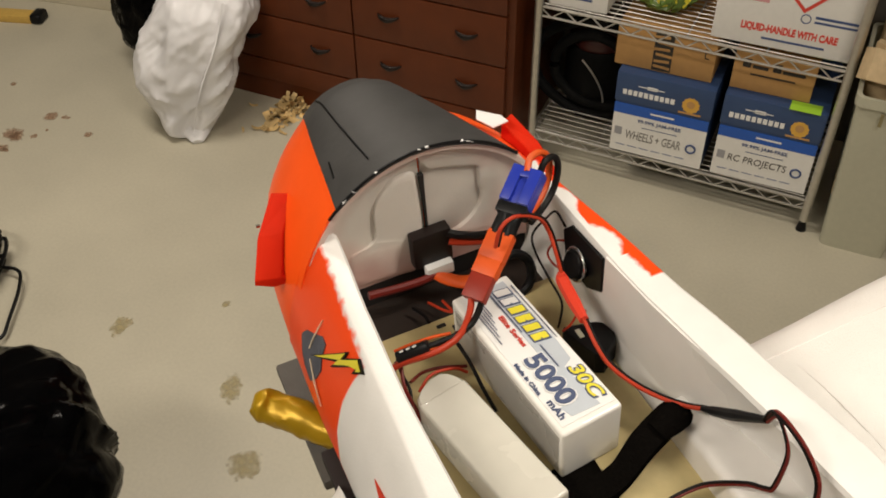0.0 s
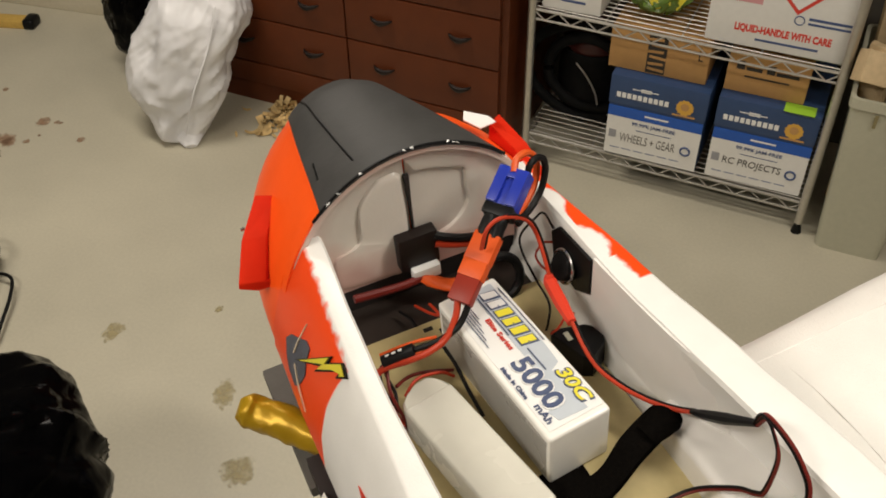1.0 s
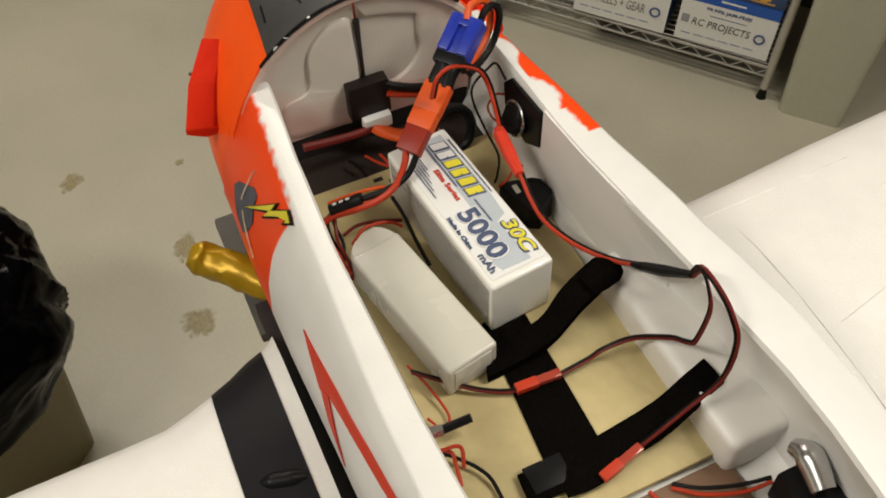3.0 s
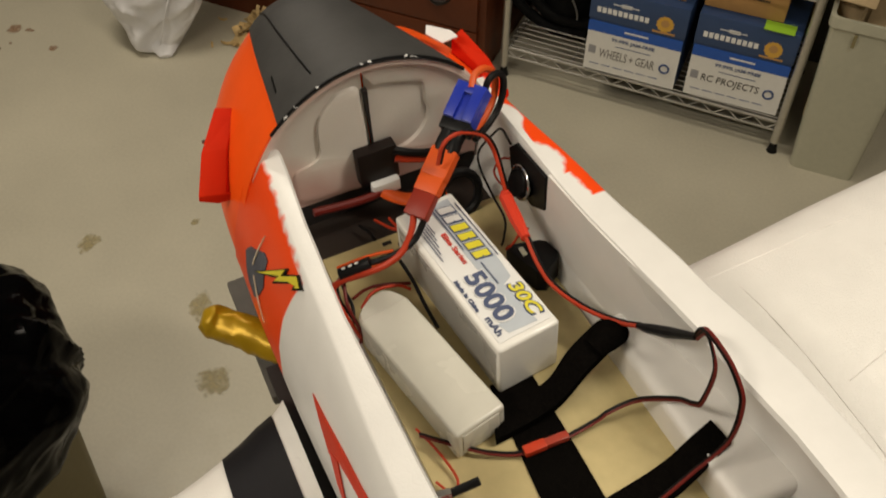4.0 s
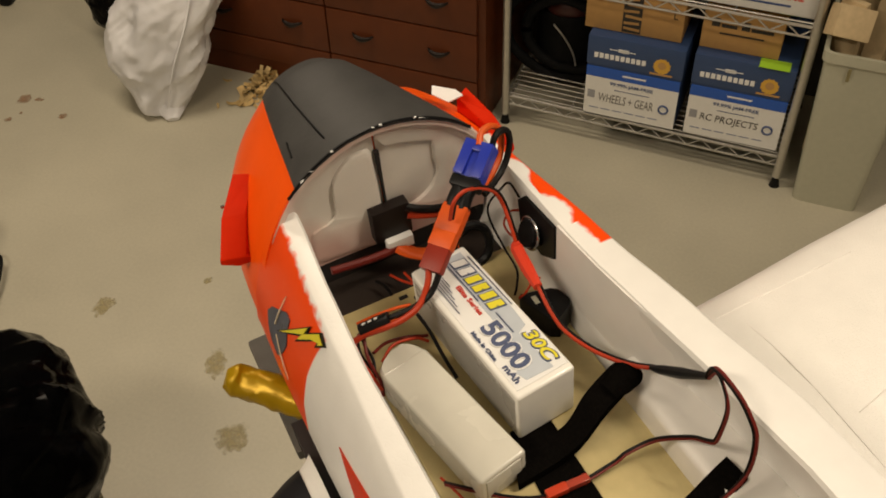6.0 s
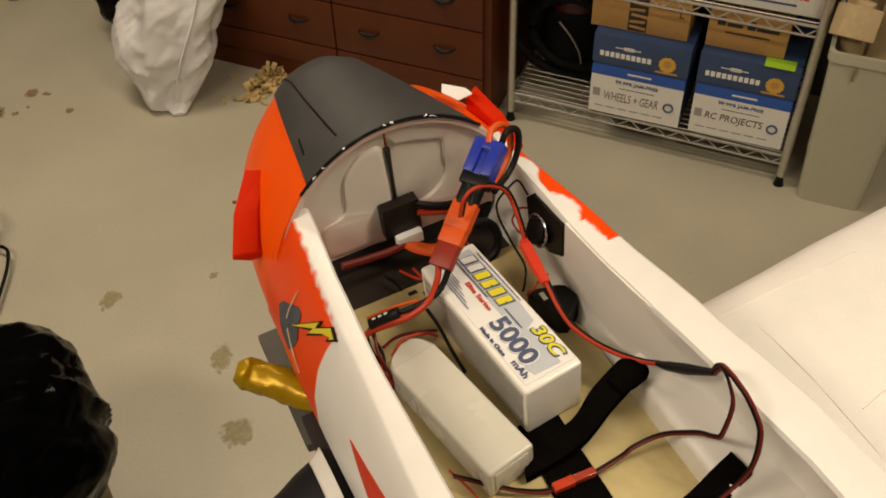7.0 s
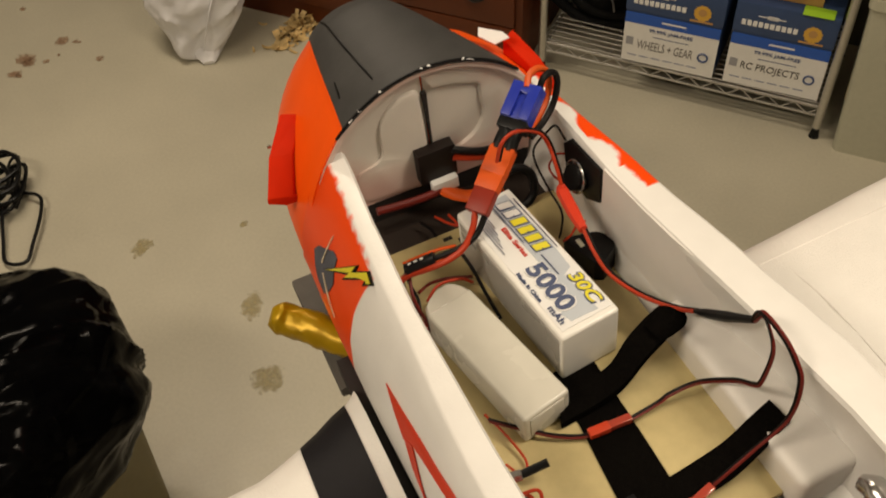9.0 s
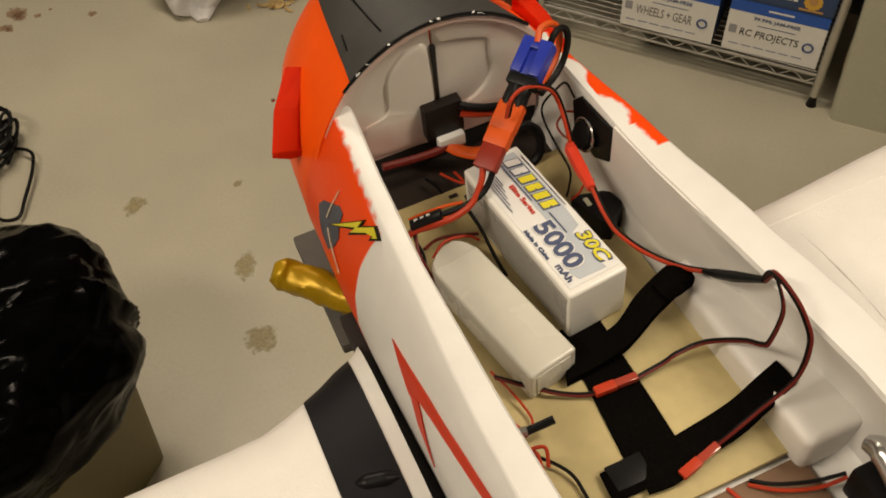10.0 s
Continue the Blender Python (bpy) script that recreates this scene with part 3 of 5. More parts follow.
# flared cheek scoops either side of the nose
def scoop(s, out):
    """Front, middle and cut-off rear section of a wedge that flares away from the nose."""
    rows = [(-0.086, [(0.100, -0.011), (0.119, -0.003), (0.121, -0.018), (0.117, -0.045), (0.095, -0.045)]),
            (-0.058, [(0.122, -0.026), (0.143, -0.022), (0.145, -0.036), (0.136, -0.06), (0.110, -0.06)]),
            (-0.034, [(0.136, -0.052), (0.1575, -0.0455), (0.1585, -0.0515), (0.1435, -0.0605), (0.120, -0.062)])]
    rr = [[Vector((u, s * (0.1 + (y - 0.1) * out), z)) for y, z in sec] for u, sec in rows]
    bm = loft(rr)
    bmesh.ops.bevel(bm, geom=bm.edges[:], offset=0.0007, segments=1, affect="EDGES")
    return bm


part("cheek_scoop", scoop(-1, 1.0), M_CHEEK, plane, "flared cheek scoop, its orange reddened for the face turned from the light", smooth=False)
part("cheek_scoop", scoop(1, 0.55), M_CHEEK, plane, "flared cheek scoop, its orange reddened for the face turned from the light", smooth=False)
# white flash on the starboard cheek
part("white_flash", sheet([(-0.104, 0.084), (-0.086, 0.100), (-0.075, 0.102), (-0.073, 0.086), (-0.092, 0.078)], 0.0012), M_PRINT_W, plane, "white painted flash", m=Matrix.Translation((0, 0, -0.003)))

# wings with a dark root band
LE_R = [(0.13, 0.170), (0.21, 0.165), (0.354, 0.156), (0.9, 0.130)]
LE = [(0.14, 0.112), (0.165, 0.135), (0.212, 0.157), (0.247, 0.170), (0.285, 0.172), (0.9, 0.190)]


def wing_ring(v, s, base):
    le, te = between(LE if s < 0 else LE_R, v), 0.60 - 0.12 * v
    c, out = te - le, []
    prof = [(0, 0), (0.012, 0.28), (0.04, 0.52), (0.10, 0.78), (0.2, 0.95), (0.32, 1.0), (0.5, 0.86), (0.75, 0.45), (1.0, 0.03), (0.75, -0.3), (0.5, -0.5), (0.2, -0.55), (0.05, -0.38), (0.012, -0.2)]
    th = (0.044 - 0.018 * v) * (1 if v < 0.85 else 0.6)
    return [Vector((le + c * x, s * v, base + 0.02 * v + th * z)) for x, z in prof]


for s, base in ((-1, -0.142), (1, -0.124)):
    vs = [0.1535 if s < 0 else 0.13, 0.158, 0.165, 0.18, 0.195, 0.212, 0.23, 0.25, 0.28, 0.32, 0.4, 0.55, 0.75, 0.87, 0.9]
    wing = part("wing", loft([wing_ring(v, s, base) for v in vs]), M_FOAM, plane, "white bead-foam wing with moulded panel lines")
    if s < 0:
        band = [[p + Vector((0, 0, 0.0012)) for p in wing_ring(v, s, base)[:9]] + [p - Vector((0, 0, 0.0015)) for p in wing_ring(v, s, base)[8::-1]] for v in (0.166, 0.18, 0.195, 0.2115)]
        part("root_band", loft(band), M_CHARCOAL, wing, "charcoal painted band at the wing root")
        # solid dark strip coloured as the shade in the open gap
        part("root_gap", block(0.09, 0.56, -0.156, -0.12, -0.150, -0.134), M_GAP_SHADE, wing, "dark filler strip for the shaded gap where wing meets hull")
    else:
        for a, b in (((0.20, 0.205), (0.56, 0.205)), ((0.24, 0.33), (0.24, 0.62)), ((0.33, 0.22), (0.30, 0.36)), ((0.20, 0.19), (0.20, 0.33))):
            line = []
            for k in range(9):
                u, v = a[0] + (b[0] - a[0]) * k / 8, a[1] + (b[1] - a[1]) * k / 8
                r = wing_ring(v, s, base)[:9]
                for p, q in zip(r, r[1:]):
                    if p.x <= u <= q.x:
                        line.append(p.lerp(q, (u - p.x) / (q.x - p.x)) + Vector((0, 0, 0.0002)))
                        break
            if len(line) > 2:
                part("panel_line", tube(line, 0.0006, 5, 2), M_FOAM_IN, wing)
part("tube_fairing", tube([(0.268, -0.168, -0.100), (0.265, -0.178, -0.100), (0.261, -0.192, -0.1005), (0.259, -0.200, -0.101)], [0.004, 0.0072, 0.0068, 0.003], 12), M_BLACK, plane, "black round rod lying across the wing root")

# foam blocks inside the starboard wall
part("foam_block", block(0.215, 0.388, 0.081, 0.130, -0.099, -0.060, 0.008, 4), M_FOAM_IN, plane, "white foam ledge along the inside wall")
part("foam_panel", loft([[Vector((u, v, -0.099)), Vector((u, v + 0.002, -0.0012)), Vector((u, v + 0.02, -0.0012)), Vector((u, v + 0.02, -0.099))] for u, v in ((0.117, 0.0860), (0.17, 0.0895), (0.205, 0.0930), (0.225, 0.0960), (0.243, 0.1020), (0.262, 0.1120))]), M_FOAM_IN, plane, "smooth white foam wall panel")
# the floor's dark brown carries the shade behind the tray
part("foam_floor", block(0.378, 0.60, -0.085, 0.09, -0.0995, -0.094, 0.003), mat("bay_floor_shade", (0.20, 0.12, 0.07), 0.6, grain=0.1), plane, "brown floor behind the tray, darkened for the shade there")


# decals on the port side
def skin(u, w):
    """A place just off the port skin."""
    c, b = between(CREASE_L, u), between(BULGE_L, u)
    tab = [(0.0, -0.182), (0.0, -0.105), (0.12, -0.078), (0.38, -0.048), (0.70, -0.022), (1.0, -0.002)]
    f = 0
    for (p, wa), (q, wb) in zip(tab[1:], tab[2:]):
        if wa <= w <= wb:
            f = p + (q - p) * (w - wa) / (wb - wa)
    return Vector((u, -(b - f * (b - c)) - 0.0012, w))


def decal(name, outline, material, label="", lift=0.0):
    bm = bmesh.new()
    vs = [bm.verts.new(skin(u, w) + Vector((0, -lift, lift))) for u, w in outline]
    f = bm.faces.new(vs)
    bmesh.ops.triangulate(bm, faces=[f])
    bmesh.ops.subdivide_edges(bm, edges=bm.edges[:], cuts=3, use_grid_fill=True)
    for v in bm.verts:
        v.co = skin(v.co.x, v.co.z - lift) + Vector((0, -lift, lift))
    r = bmesh.ops.extrude_face_region(bm, geom=bm.faces[:])
    bmesh.ops.translate(bm, vec=(0, 0.0008, -0.0006), verts=[g for g in r["geom"] if isinstance(g, bmesh.types.BMVert)])
    return part(name, bm, material, plane, label, smooth=False)


decal("decal_arrow", [(0.1882, -0.0497), (0.2185, -0.046), (0.2485, -0.041), (0.2753, -0.0376), (0.2974, -0.0331), (0.3419, -0.0272), (0.3751, -0.0229), (0.369, -0.0331), (0.335, -0.0379), (0.293, -0.0451), (0.2652, -0.0512), (0.2406, -0.0579), (0.2267, -0.0683), (0.2071, -0.0599)], M_RED, "red arrow flash on the white hull")
decal("decal_arrow", [(0.2271, -0.0647), (0.2406, -0.0579), (0.2592, -0.0768), (0.2747, -0.094), (0.2456, -0.0781)], M_RED, "red arrow flash on the white hull", 0.0003)
decal("decal_shield", [(0.022, -0.0652), (0.0311, -0.0539), (0.0593, -0.0363), (0.0684, -0.0365), (0.069, -0.047), (0.0722, -0.059), (0.0663, -0.0727), (0.0545, -0.0867), (0.0377, -0.0848), (0.0277, -0.0743)], mat("slate_print", (0.075, 0.082, 0.11), 0.4, grain=0.15), "dark slate shield decal with plain shapes")
M_STREAK = mat("pale_print", (0.72, 0.60, 0.44), 0.45, grain=0.15)
BOLT_EDGE = [(0.0487, -0.0639), (0.1041, -0.0129), (0.1023, -0.02), (0.121, -0.0044), (0.1332, -0.0075), (0.119, -0.0195), (0.1211, -0.0115), (0.087, -0.0414), (0.0929, -0.0314)]
decal("decal_bolt_edge", BOLT_EDGE, M_BLACK, "black edge of a lightning bolt decal", 0.0006)
decal("decal_bolt", [(0.0565, -0.0577), (0.1016, -0.0165), (0.0988, -0.0246), (0.1191, -0.0074), (0.1289, -0.0094), (0.123, -0.0145), (0.1243, -0.0076), (0.0911, -0.036), (0.0963, -0.0268)], M_TEXT_Y, "yellow lightning bolt decal", 0.0012)
decal("decal_streak", [(0.054, -0.0254), (0.0462, -0.0600), (0.0446, -0.0607), (0.0522, -0.0296)], M_STREAK, "", 0.001)
decal("decal_streak", [(0.0511, -0.0659), (0.0850, -0.0845), (0.0838, -0.0862), (0.0503, -0.0676)], M_STREAK, "", 0.001)
part("cowl_screw", rod((-0.11, -0.133, -0.055), (-0.11, -0.1365, -0.055), 0.0016), M_SILVER, plane)

# plywood tray in the hull
tray = tagged(part("plywood_tray", block(0.040, 0.375, -0.082, 0.0835, -0.0935, -0.0895, 0.0006, 1), M_PLY, m=PLANE), "thin pale plywood battery tray inside the hull", "tray")
part("slot", block(0.052, 0.062, -0.018, 0.004, -0.0896, -0.0890), M_GAP_SHADE, tray)
part("slot", block(0.046, 0.050, -0.030, -0.022, -0.0896, -0.0890), M_GAP_SHADE, tray)


# ---- batteries ----
def battery(name, length, width, height, x, y, z, turn, label, film=M_SHRINK):
    """z is the bottom; the near end rounds where the film is folded."""
    m = PLANE @ pose(x, y, z, 0, 0, turn)
    top = empty(name, m, label, "battery")
    part("pack", block(0, length, -width / 2, width / 2, 0, height, 0.0032, 4), film, top, "glossy white shrink-wrapped cells")
    return top


# silvery film whose grey also holds the shade on the pack's sides
M_SIDE = mat("silver_shade_film", (0.33, 0.32, 0.30), 0.28, grain=0.06, bump=0.1, bump_size=40, coat=0.2)
big = battery("flight_battery", 0.154, 0.0515, 0.053, 0.0685, 0.0023, -0.0893, 5.6, "large white shrink-wrapped battery pack with a silver label")
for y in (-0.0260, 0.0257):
    part("side_film", block(0.006, 0.150, y, y + 0.0003, 0.0045, 0.046), M_SIDE, big, "silvery side film, its grey deepened for the shaded flanks", smooth=False)
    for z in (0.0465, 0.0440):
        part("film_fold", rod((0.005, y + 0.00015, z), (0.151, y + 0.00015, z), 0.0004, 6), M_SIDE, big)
H = 0.0532
part("label", sheet([(0.004, -0.0215), (0.148, -0.0215), (0.148, 0.0235), (0.004, 0.0235)], 0.0003), M_PRINT_W, big, "white and silver printed label", smooth=False, m=Matrix.Translation((0, 0, H)))
part("label_panel", sheet([(0.006, 0.0005), (0.006, 0.0190), (0.0813, 0.0200), (0.1005, 0.0185), (0.1045, 0.0100), (0.1452, 0.0125), (0.1438, -0.0105), (0.1340, -0.0135), (0.1270, -0.0010), (0.0780, 0.0010)], 0.0003), M_LABEL, big, "silver-blue panel of the label", smooth=False, m=Matrix.Translation((0, 0, H + 0.0003)))
H2 = H + 0.0009


def on_top(x, y):
    return Matrix.Translation((x, y, H2))


# the maker's word on the label is drawn as plain slanted shapes
for k in range(6):
    x0 = 0.0115 + 0.0107 * k
    bm = sheet([(x0, 0.0042), (x0 + 0.0090, 0.0042), (x0 + 0.0118, 0.0182), (x0 + 0.0028, 0.0182)], 0.0004)
    part("print_edge", bm, M_TEXT_N, big, smooth=False, m=on_top(0, 0))
    x1 = x0 + 0.0011
    outline = [(x1, 0.0052), (x1 + 0.0068, 0.0052), (x1 + 0.0090, 0.0172), (x1 + 0.0024, 0.0172)]
    if k % 2:
        outline = [(x1, 0.0052), (x1 + 0.0068, 0.0052), (x1 + 0.0078, 0.0105), (x1 + 0.0060, 0.0112), (x1 + 0.0082, 0.0122), (x1 + 0.0090, 0.0172), (x1 + 0.0024, 0.0172)]
    part("print_shape", sheet(outline, 0.0007), M_PRINT_W if k < 2 else M_TEXT_Y, big, smooth=False, m=on_top(0, 0))
letters("print", "Elite Series", 0.005, M_PRINT_R, on_top(0.055, -0.0030), big, "red words", width=0.035, height=0.0042, bold=0.00008)
letters("print_edge", "5000", 0.016, M_PRINT_W, on_top(0.1085, -0.0048), big, "", width=0.0525, height=0.0185, bold=0.0009)
letters("print", "5000", 0.016, M_TEXT_N, on_top(0.1085, -0.0048) @ Matrix.Translation((0, 0, 0.0004)), big, "navy numerals", width=0.050, height=0.0165, bold=0.0005)
letters("print", "mAh", 0.006, M_TEXT_N, on_top(0.1335, -0.0165), big, "", width=0.018, height=0.0056, bold=0.0001)
letters("print_edge", "30C", 0.012, M_TEXT_N, on_top(0.1240, 0.0160), big, "", shear=0.2, width=0.036, height=0.0122, bold=0.0007)
letters("print", "30C", 0.012, M_TEXT_Y, on_top(0.1240, 0.0160) @ Matrix.Translation((0, 0, 0.0004)), big, "yellow numerals", shear=0.2, width=0.0335, height=0.0102, bold=0.0003)
letters("print", "Made in China", 0.004, M_TEXT_N, on_top(0.100, -0.0190), big, "small navy words", width=0.033, height=0.0034, bold=0.0001)
for k in range(5):
    bm = block(0.012 + 0.004 * k, 0.034 + 0.007 * k, -0.0085 - 0.0022 * k, -0.0079 - 0.0022 * k, 0, 0.0003)
    part("fine_print", bm, M_TEXT_N, big, smooth=False, m=on_top(0, 0))
part("fine_print", block(0.014, 0.078, 0.0212, 0.0219, 0, 0.0003), M_TEXT_N, big, smooth=False, m=on_top(0, 0))
part("fine_print", block(0.078, 0.102, 0.0062, 0.0071, 0, 0.0005), M_TEXT_N, big, smooth=False, m=on_top(0, 0))
part("fine_print", block(0.012, 0.060, 0.0016, 0.0024, 0, 0.0005), M_TEXT_N, big, smooth=False, m=on_top(0, 0))

small = battery("receiver_battery", 0.124, 0.042, 0.031, 0.134, -0.0616, -0.0893, 11.0, "smaller plain cream-white shrink-wrapped battery pack", M_PACK)
part("end_fold", block(0.1225, 0.1250, -0.016, 0.016, 0.004, 0.027, 0.002), M_PACK, small)


def pinched_end():
    """Film drawn together at the end of the pack into a slanting ridge near its top."""
    rr = []
    for x, y0, y1, z0, z1 in ((0.004, -0.0203, 0.0203, 0.001, 0.0305), (-0.001, -0.0200, 0.0200, 0.003, 0.0305), (-0.006, -0.0180, 0.0185, 0.010, 0.0303), (-0.011, -0.0120, 0.0160, 0.018, 0.0300), (-0.0155, -0.0020, 0.0115, 0.0245, 0.0295)):
        rr.append([Vector((x, y0, z0)), Vector((x, y1, z0)), Vector((x, y1, z1 - 0.002)), Vector((x, y1 - 0.002, z1)), Vector((x, y0 + 0.002, z1)), Vector((x, y0, z1 - 0.002))])
    return loft(rr)


part("end_fold", pinched_end(), M_PACK, small, "film pinched together at the end")


# ---- straps ----
def strap(name, rows, label, thick=0.0022):
    """A band given by pairs of edge points, laid with a little thickness."""
    rr = []
    left, right = smooth_line([r[0] for r in rows], 6), smooth_line([r[1] for r in rows], 6)
    for a, b in zip(left, right):
        n = Vector((0, 0, thick))
        rr.append([a, b, b + n, a.lerp(b, 0.5) + n * 1.25, a + n])
    return tagged(part(name, loft(rr), M_VELCRO, m=PLANE), label, "strap")


strap("tray_tape", [((0.215, -0.012, -0.0892), (0.215, 0.021, -0.0892)), ((0.28, -0.018, -0.0892), (0.28, 0.020, -0.0892)), ((0.345, -0.024, -0.0892), (0.345, 0.018, -0.0892))], "black hook-and-loop tape stuck along the plywood tray", 0.0012)
st = strap("battery_strap", [((0.262, -0.03, -0.0875), (0.240, -0.022, -0.0875)), ((0.260, 0.0, -0.087), (0.238, 0.004, -0.087)), ((0.258, 0.024, -0.080), (0.238, 0.024, -0.080)), ((0.250, 0.050, -0.068), (0.230, 0.044, -0.068)), ((0.245, 0.070, -0.060), (0.224, 0.066, -0.060)), ((0.241, 0.078, -0.057), (0.223, 0.076, -0.057)), ((0.234, 0.083, -0.058), (0.227, 0.082, -0.058))], "black hook-and-loop battery strap with a raised end", 0.008)
st2 = strap("battery_strap", [((0.357, -0.046, -0.087), (0.334, -0.044, -0.087)), ((0.357, -0.01, -0.086), (0.334, -0.006, -0.086)), ((0.356, 0.03, -0.084), (0.332, 0.028, -0.084)), ((0.355, 0.055, -0.077), (0.331, 0.060, -0.075)), ((0.351, 0.080, -0.066), (0.328, 0.082, -0.064)), ((0.345, 0.103, -0.060), (0.325, 0.100, -0.058))], "black hook-and-loop strap across the tray", 0.003)
part("loop_end", tube([(0.239, 0.060, -0.0560), (0.237, 0.070, -0.0525), (0.235, 0.079, -0.0515), (0.233, 0.086, -0.0545)], [0.0095, 0.0118, 0.0122, 0.0085], 14, flat=0.6), M_VELCRO, st, "rounded folded strap end")
part("stitched_patch", block(0.332, 0.352, -0.040, -0.012, -0.0845, -0.0825, 0.0008), M_BLACK, st2, "smooth black patch")
strap("tape_flap", [((0.362, -0.022, -0.0852), (0.340, -0.018, -0.0852)), ((0.364, 0.0, -0.083), (0.342, 0.004, -0.083)), ((0.356, 0.028, -0.082), (0.338, 0.03, -0.082))], "loose end of black strap", 0.002)


# ---- wiring ----
def lead(name, lines, label, r=0.0016):
    """One cable thing with each insulated strand as a part."""
    top = empty(name, PLANE, label, "cable")
    for material, pts in lines:
        part("strand", tube(pts, r, 8, 8), material, top)
    return top


def shifted(pts, d):
    return [(x + d[0], y + d[1], z + d[2]) for x, y, z in pts]


main = [(0.088, -0.008, -0.014), (0.096, -0.014, -0.022), (0.104, -0.026, -0.032), (0.104, -0.040, -0.040), (0.100, -0.056, -0.046), (0.093, -0.075, -0.053), (0.092, -0.088, -0.062)]
lead("battery_lead", [(M_WIRE_B, shifted(main, (0.002, 0.006, 0.003))), (M_WIRE_R, shifted(main, (0.004, -0.006, -0.003)))], "thick red and black battery lead bending over the pack", 0.0027)


def oriented(a, b, up=(0, 0, 1)):
    """A pose at a, in the plane's axes, with x toward b."""
    a, b = Vector(a), Vector(b)
    x = (b - a).normalized()
    y = Vector(up).cross(x).normalized()
    z = x.cross(y)
    return PLANE @ Matrix(((x.x, y.x, z.x, a.x), (x.y, y.y, z.y, a.y), (x.z, y.z, z.z, a.z), (0, 0, 0, 1))), (b - a).length


m, ln = oriented((0.0944, -0.0138, -0.0190), (0.0360, 0.0670, 0.0340))
plugs = empty("power_connector", m, "blue, black and orange joined power plugs standing over the battery", "connector")
part("plug_body", block(0.000, 0.0213, -0.0096, 0.0096, -0.005, 0.005, 0.0012), M_PLUG_D, plugs, "dark red plug half")
part("plug_body", block(0.0203, 0.0347, -0.0102, 0.0102, -0.0055, 0.0055, 0.0012), M_PLUG, plugs, "bright orange plug half")
part("plug_body", block(0.0337, 0.0574, -0.0108, 0.0108, -0.0052, 0.0052, 0.0012), M_PLUG, plugs, "bright orange plug half")
for y in (-0.0055, 0.0055):
    part("heat_shrink", tube([(0.0555, y, 0), (0.0654, y * 0.9, 0.001), (0.0792, y * 0.9, 0)], 0.0056, 10), M_BLACK, plugs, "black heat-shrink sleeve")
part("heat_shrink", block(0.0545, 0.0800, -0.0055, 0.0055, -0.0052, 0.0050, 0.0010), M_BLACK, plugs, "black heat-shrink sleeve")
part("collar", block(0.0723, 0.0822, -0.0128, 0.0128, -0.0066, 0.0066, 0.0018), M_BLACK, plugs)
part("plug_body", block(0.0802, 0.1129, -0.0130, 0.0130, -0.0065, 0.0055, 0.001), M_BLUE, plugs, "blue plug half with a slot")
part("rib", block(0.0822, 0.1127, -0.0126, -0.0032, 0.005, 0.0085, 0.001), M_BLUE, plugs)
part("rib", block(0.0822, 0.1127, 0.0034, 0.0126, 0.005, 0.0085, 0.001), M_BLUE, plugs)
part("rib", block(0.1040, 0.1127, -0.005, 0.005, 0.005, 0.0083, 0.001), M_BLUE, plugs)
lead("plug_loop", [(M_PLUG, [(0.0400, 0.0617, 0.0381), (0.0320, 0.0682, 0.0424), (0.0280, 0.0775, 0.0425), (0.0260, 0.0854, 0.0365), (0.0260, 0.0890, 0.0265), (0.0320, 0.0838, 0.0119), (0.0420, 0.0707, 0.0051), (0.0560, 0.0528, 0.0035)]), (M_WIRE_B, [(0.0400, 0.0722, 0.0274), (0.0360, 0.0780, 0.0361), (0.0320, 0.0864, 0.0372), (0.0320, 0.0919, 0.0336), (0.0340, 0.0924, 0.0235), (0.0400, 0.0853, 0.0110), (0.0480, 0.0727, 0.0044), (0.0600, 0.0538, 0.0037)])], "orange and black leads looping out of the plug", 0.0029)
thin = [(0.0800, 0.0133, 0.0121), (0.0790, 0.0182, 0.0271), (0.0770, 0.0264, 0.0321), (0.0750, 0.0361, 0.0305), (0.0730, 0.0475, 0.0239), (0.0725, 0.0572, 0.0145), (0.0732, 0.0635, -0.0011), (0.0834, 0.0635, -0.0129), (0.0935, 0.0630, -0.0266), (0.0968, 0.0625, -0.0320), (0.1187, 0.0600, -0.0344), (0.1393, 0.0575, -0.0346), (0.1590, 0.0565, -0.0425), (0.1759, 0.0590, -0.0502), (0.1973, 0.0660, -0.0520), (0.2182, 0.0750, -0.0495), (0.2349, 0.0850, -0.0458), (0.2445, 0.0940, -0.0435)]
sp = lead("sensor_lead", [(M_WIRE_R, thin), (M_WIRE_B, shifted(thin, (-0.001, 0.0025, -0.0008)))], "thin red and black twin lead along the hull wall")
part("heat_shrink", tube([(0.0935, 0.0630, -0.0266), (0.0968, 0.0625, -0.0320), (0.1187, 0.0600, -0.0344), (0.1393, 0.0575, -0.0346)], [0.0028, 0.0056, 0.0056, 0.0040], 8), mat("red_sleeve", (0.66, 0.05, 0.02), 0.35, grain=0.05), sp, "red heat-shrink sleeve")
part("heat_shrink", tube([(0.2443, 0.0920, -0.0416), (0.2545, 0.0935, -0.0333), (0.2725, 0.0960, -0.0178), (0.2958, 0.0985, 0.0044)], [0.0018, 0.0036, 0.0042, 0.0026], 8), M_BLACK, sp, "black heat-shrink sleeve")
red_b = [(0.2958, 0.0985, 0.0044), (0.3019, 0.0990, 0.0202), (0.3229, 0.0995, 0.0191), (0.3384, 0.0990, 0.0120), (0.3495, 0.0970, -0.0003), (0.3538, 0.0900, -0.0310), (0.3529, 0.0675, -0.0550), (0.3544, 0.0486, -0.0660), (0.3541, 0.0361, -0.0770)]
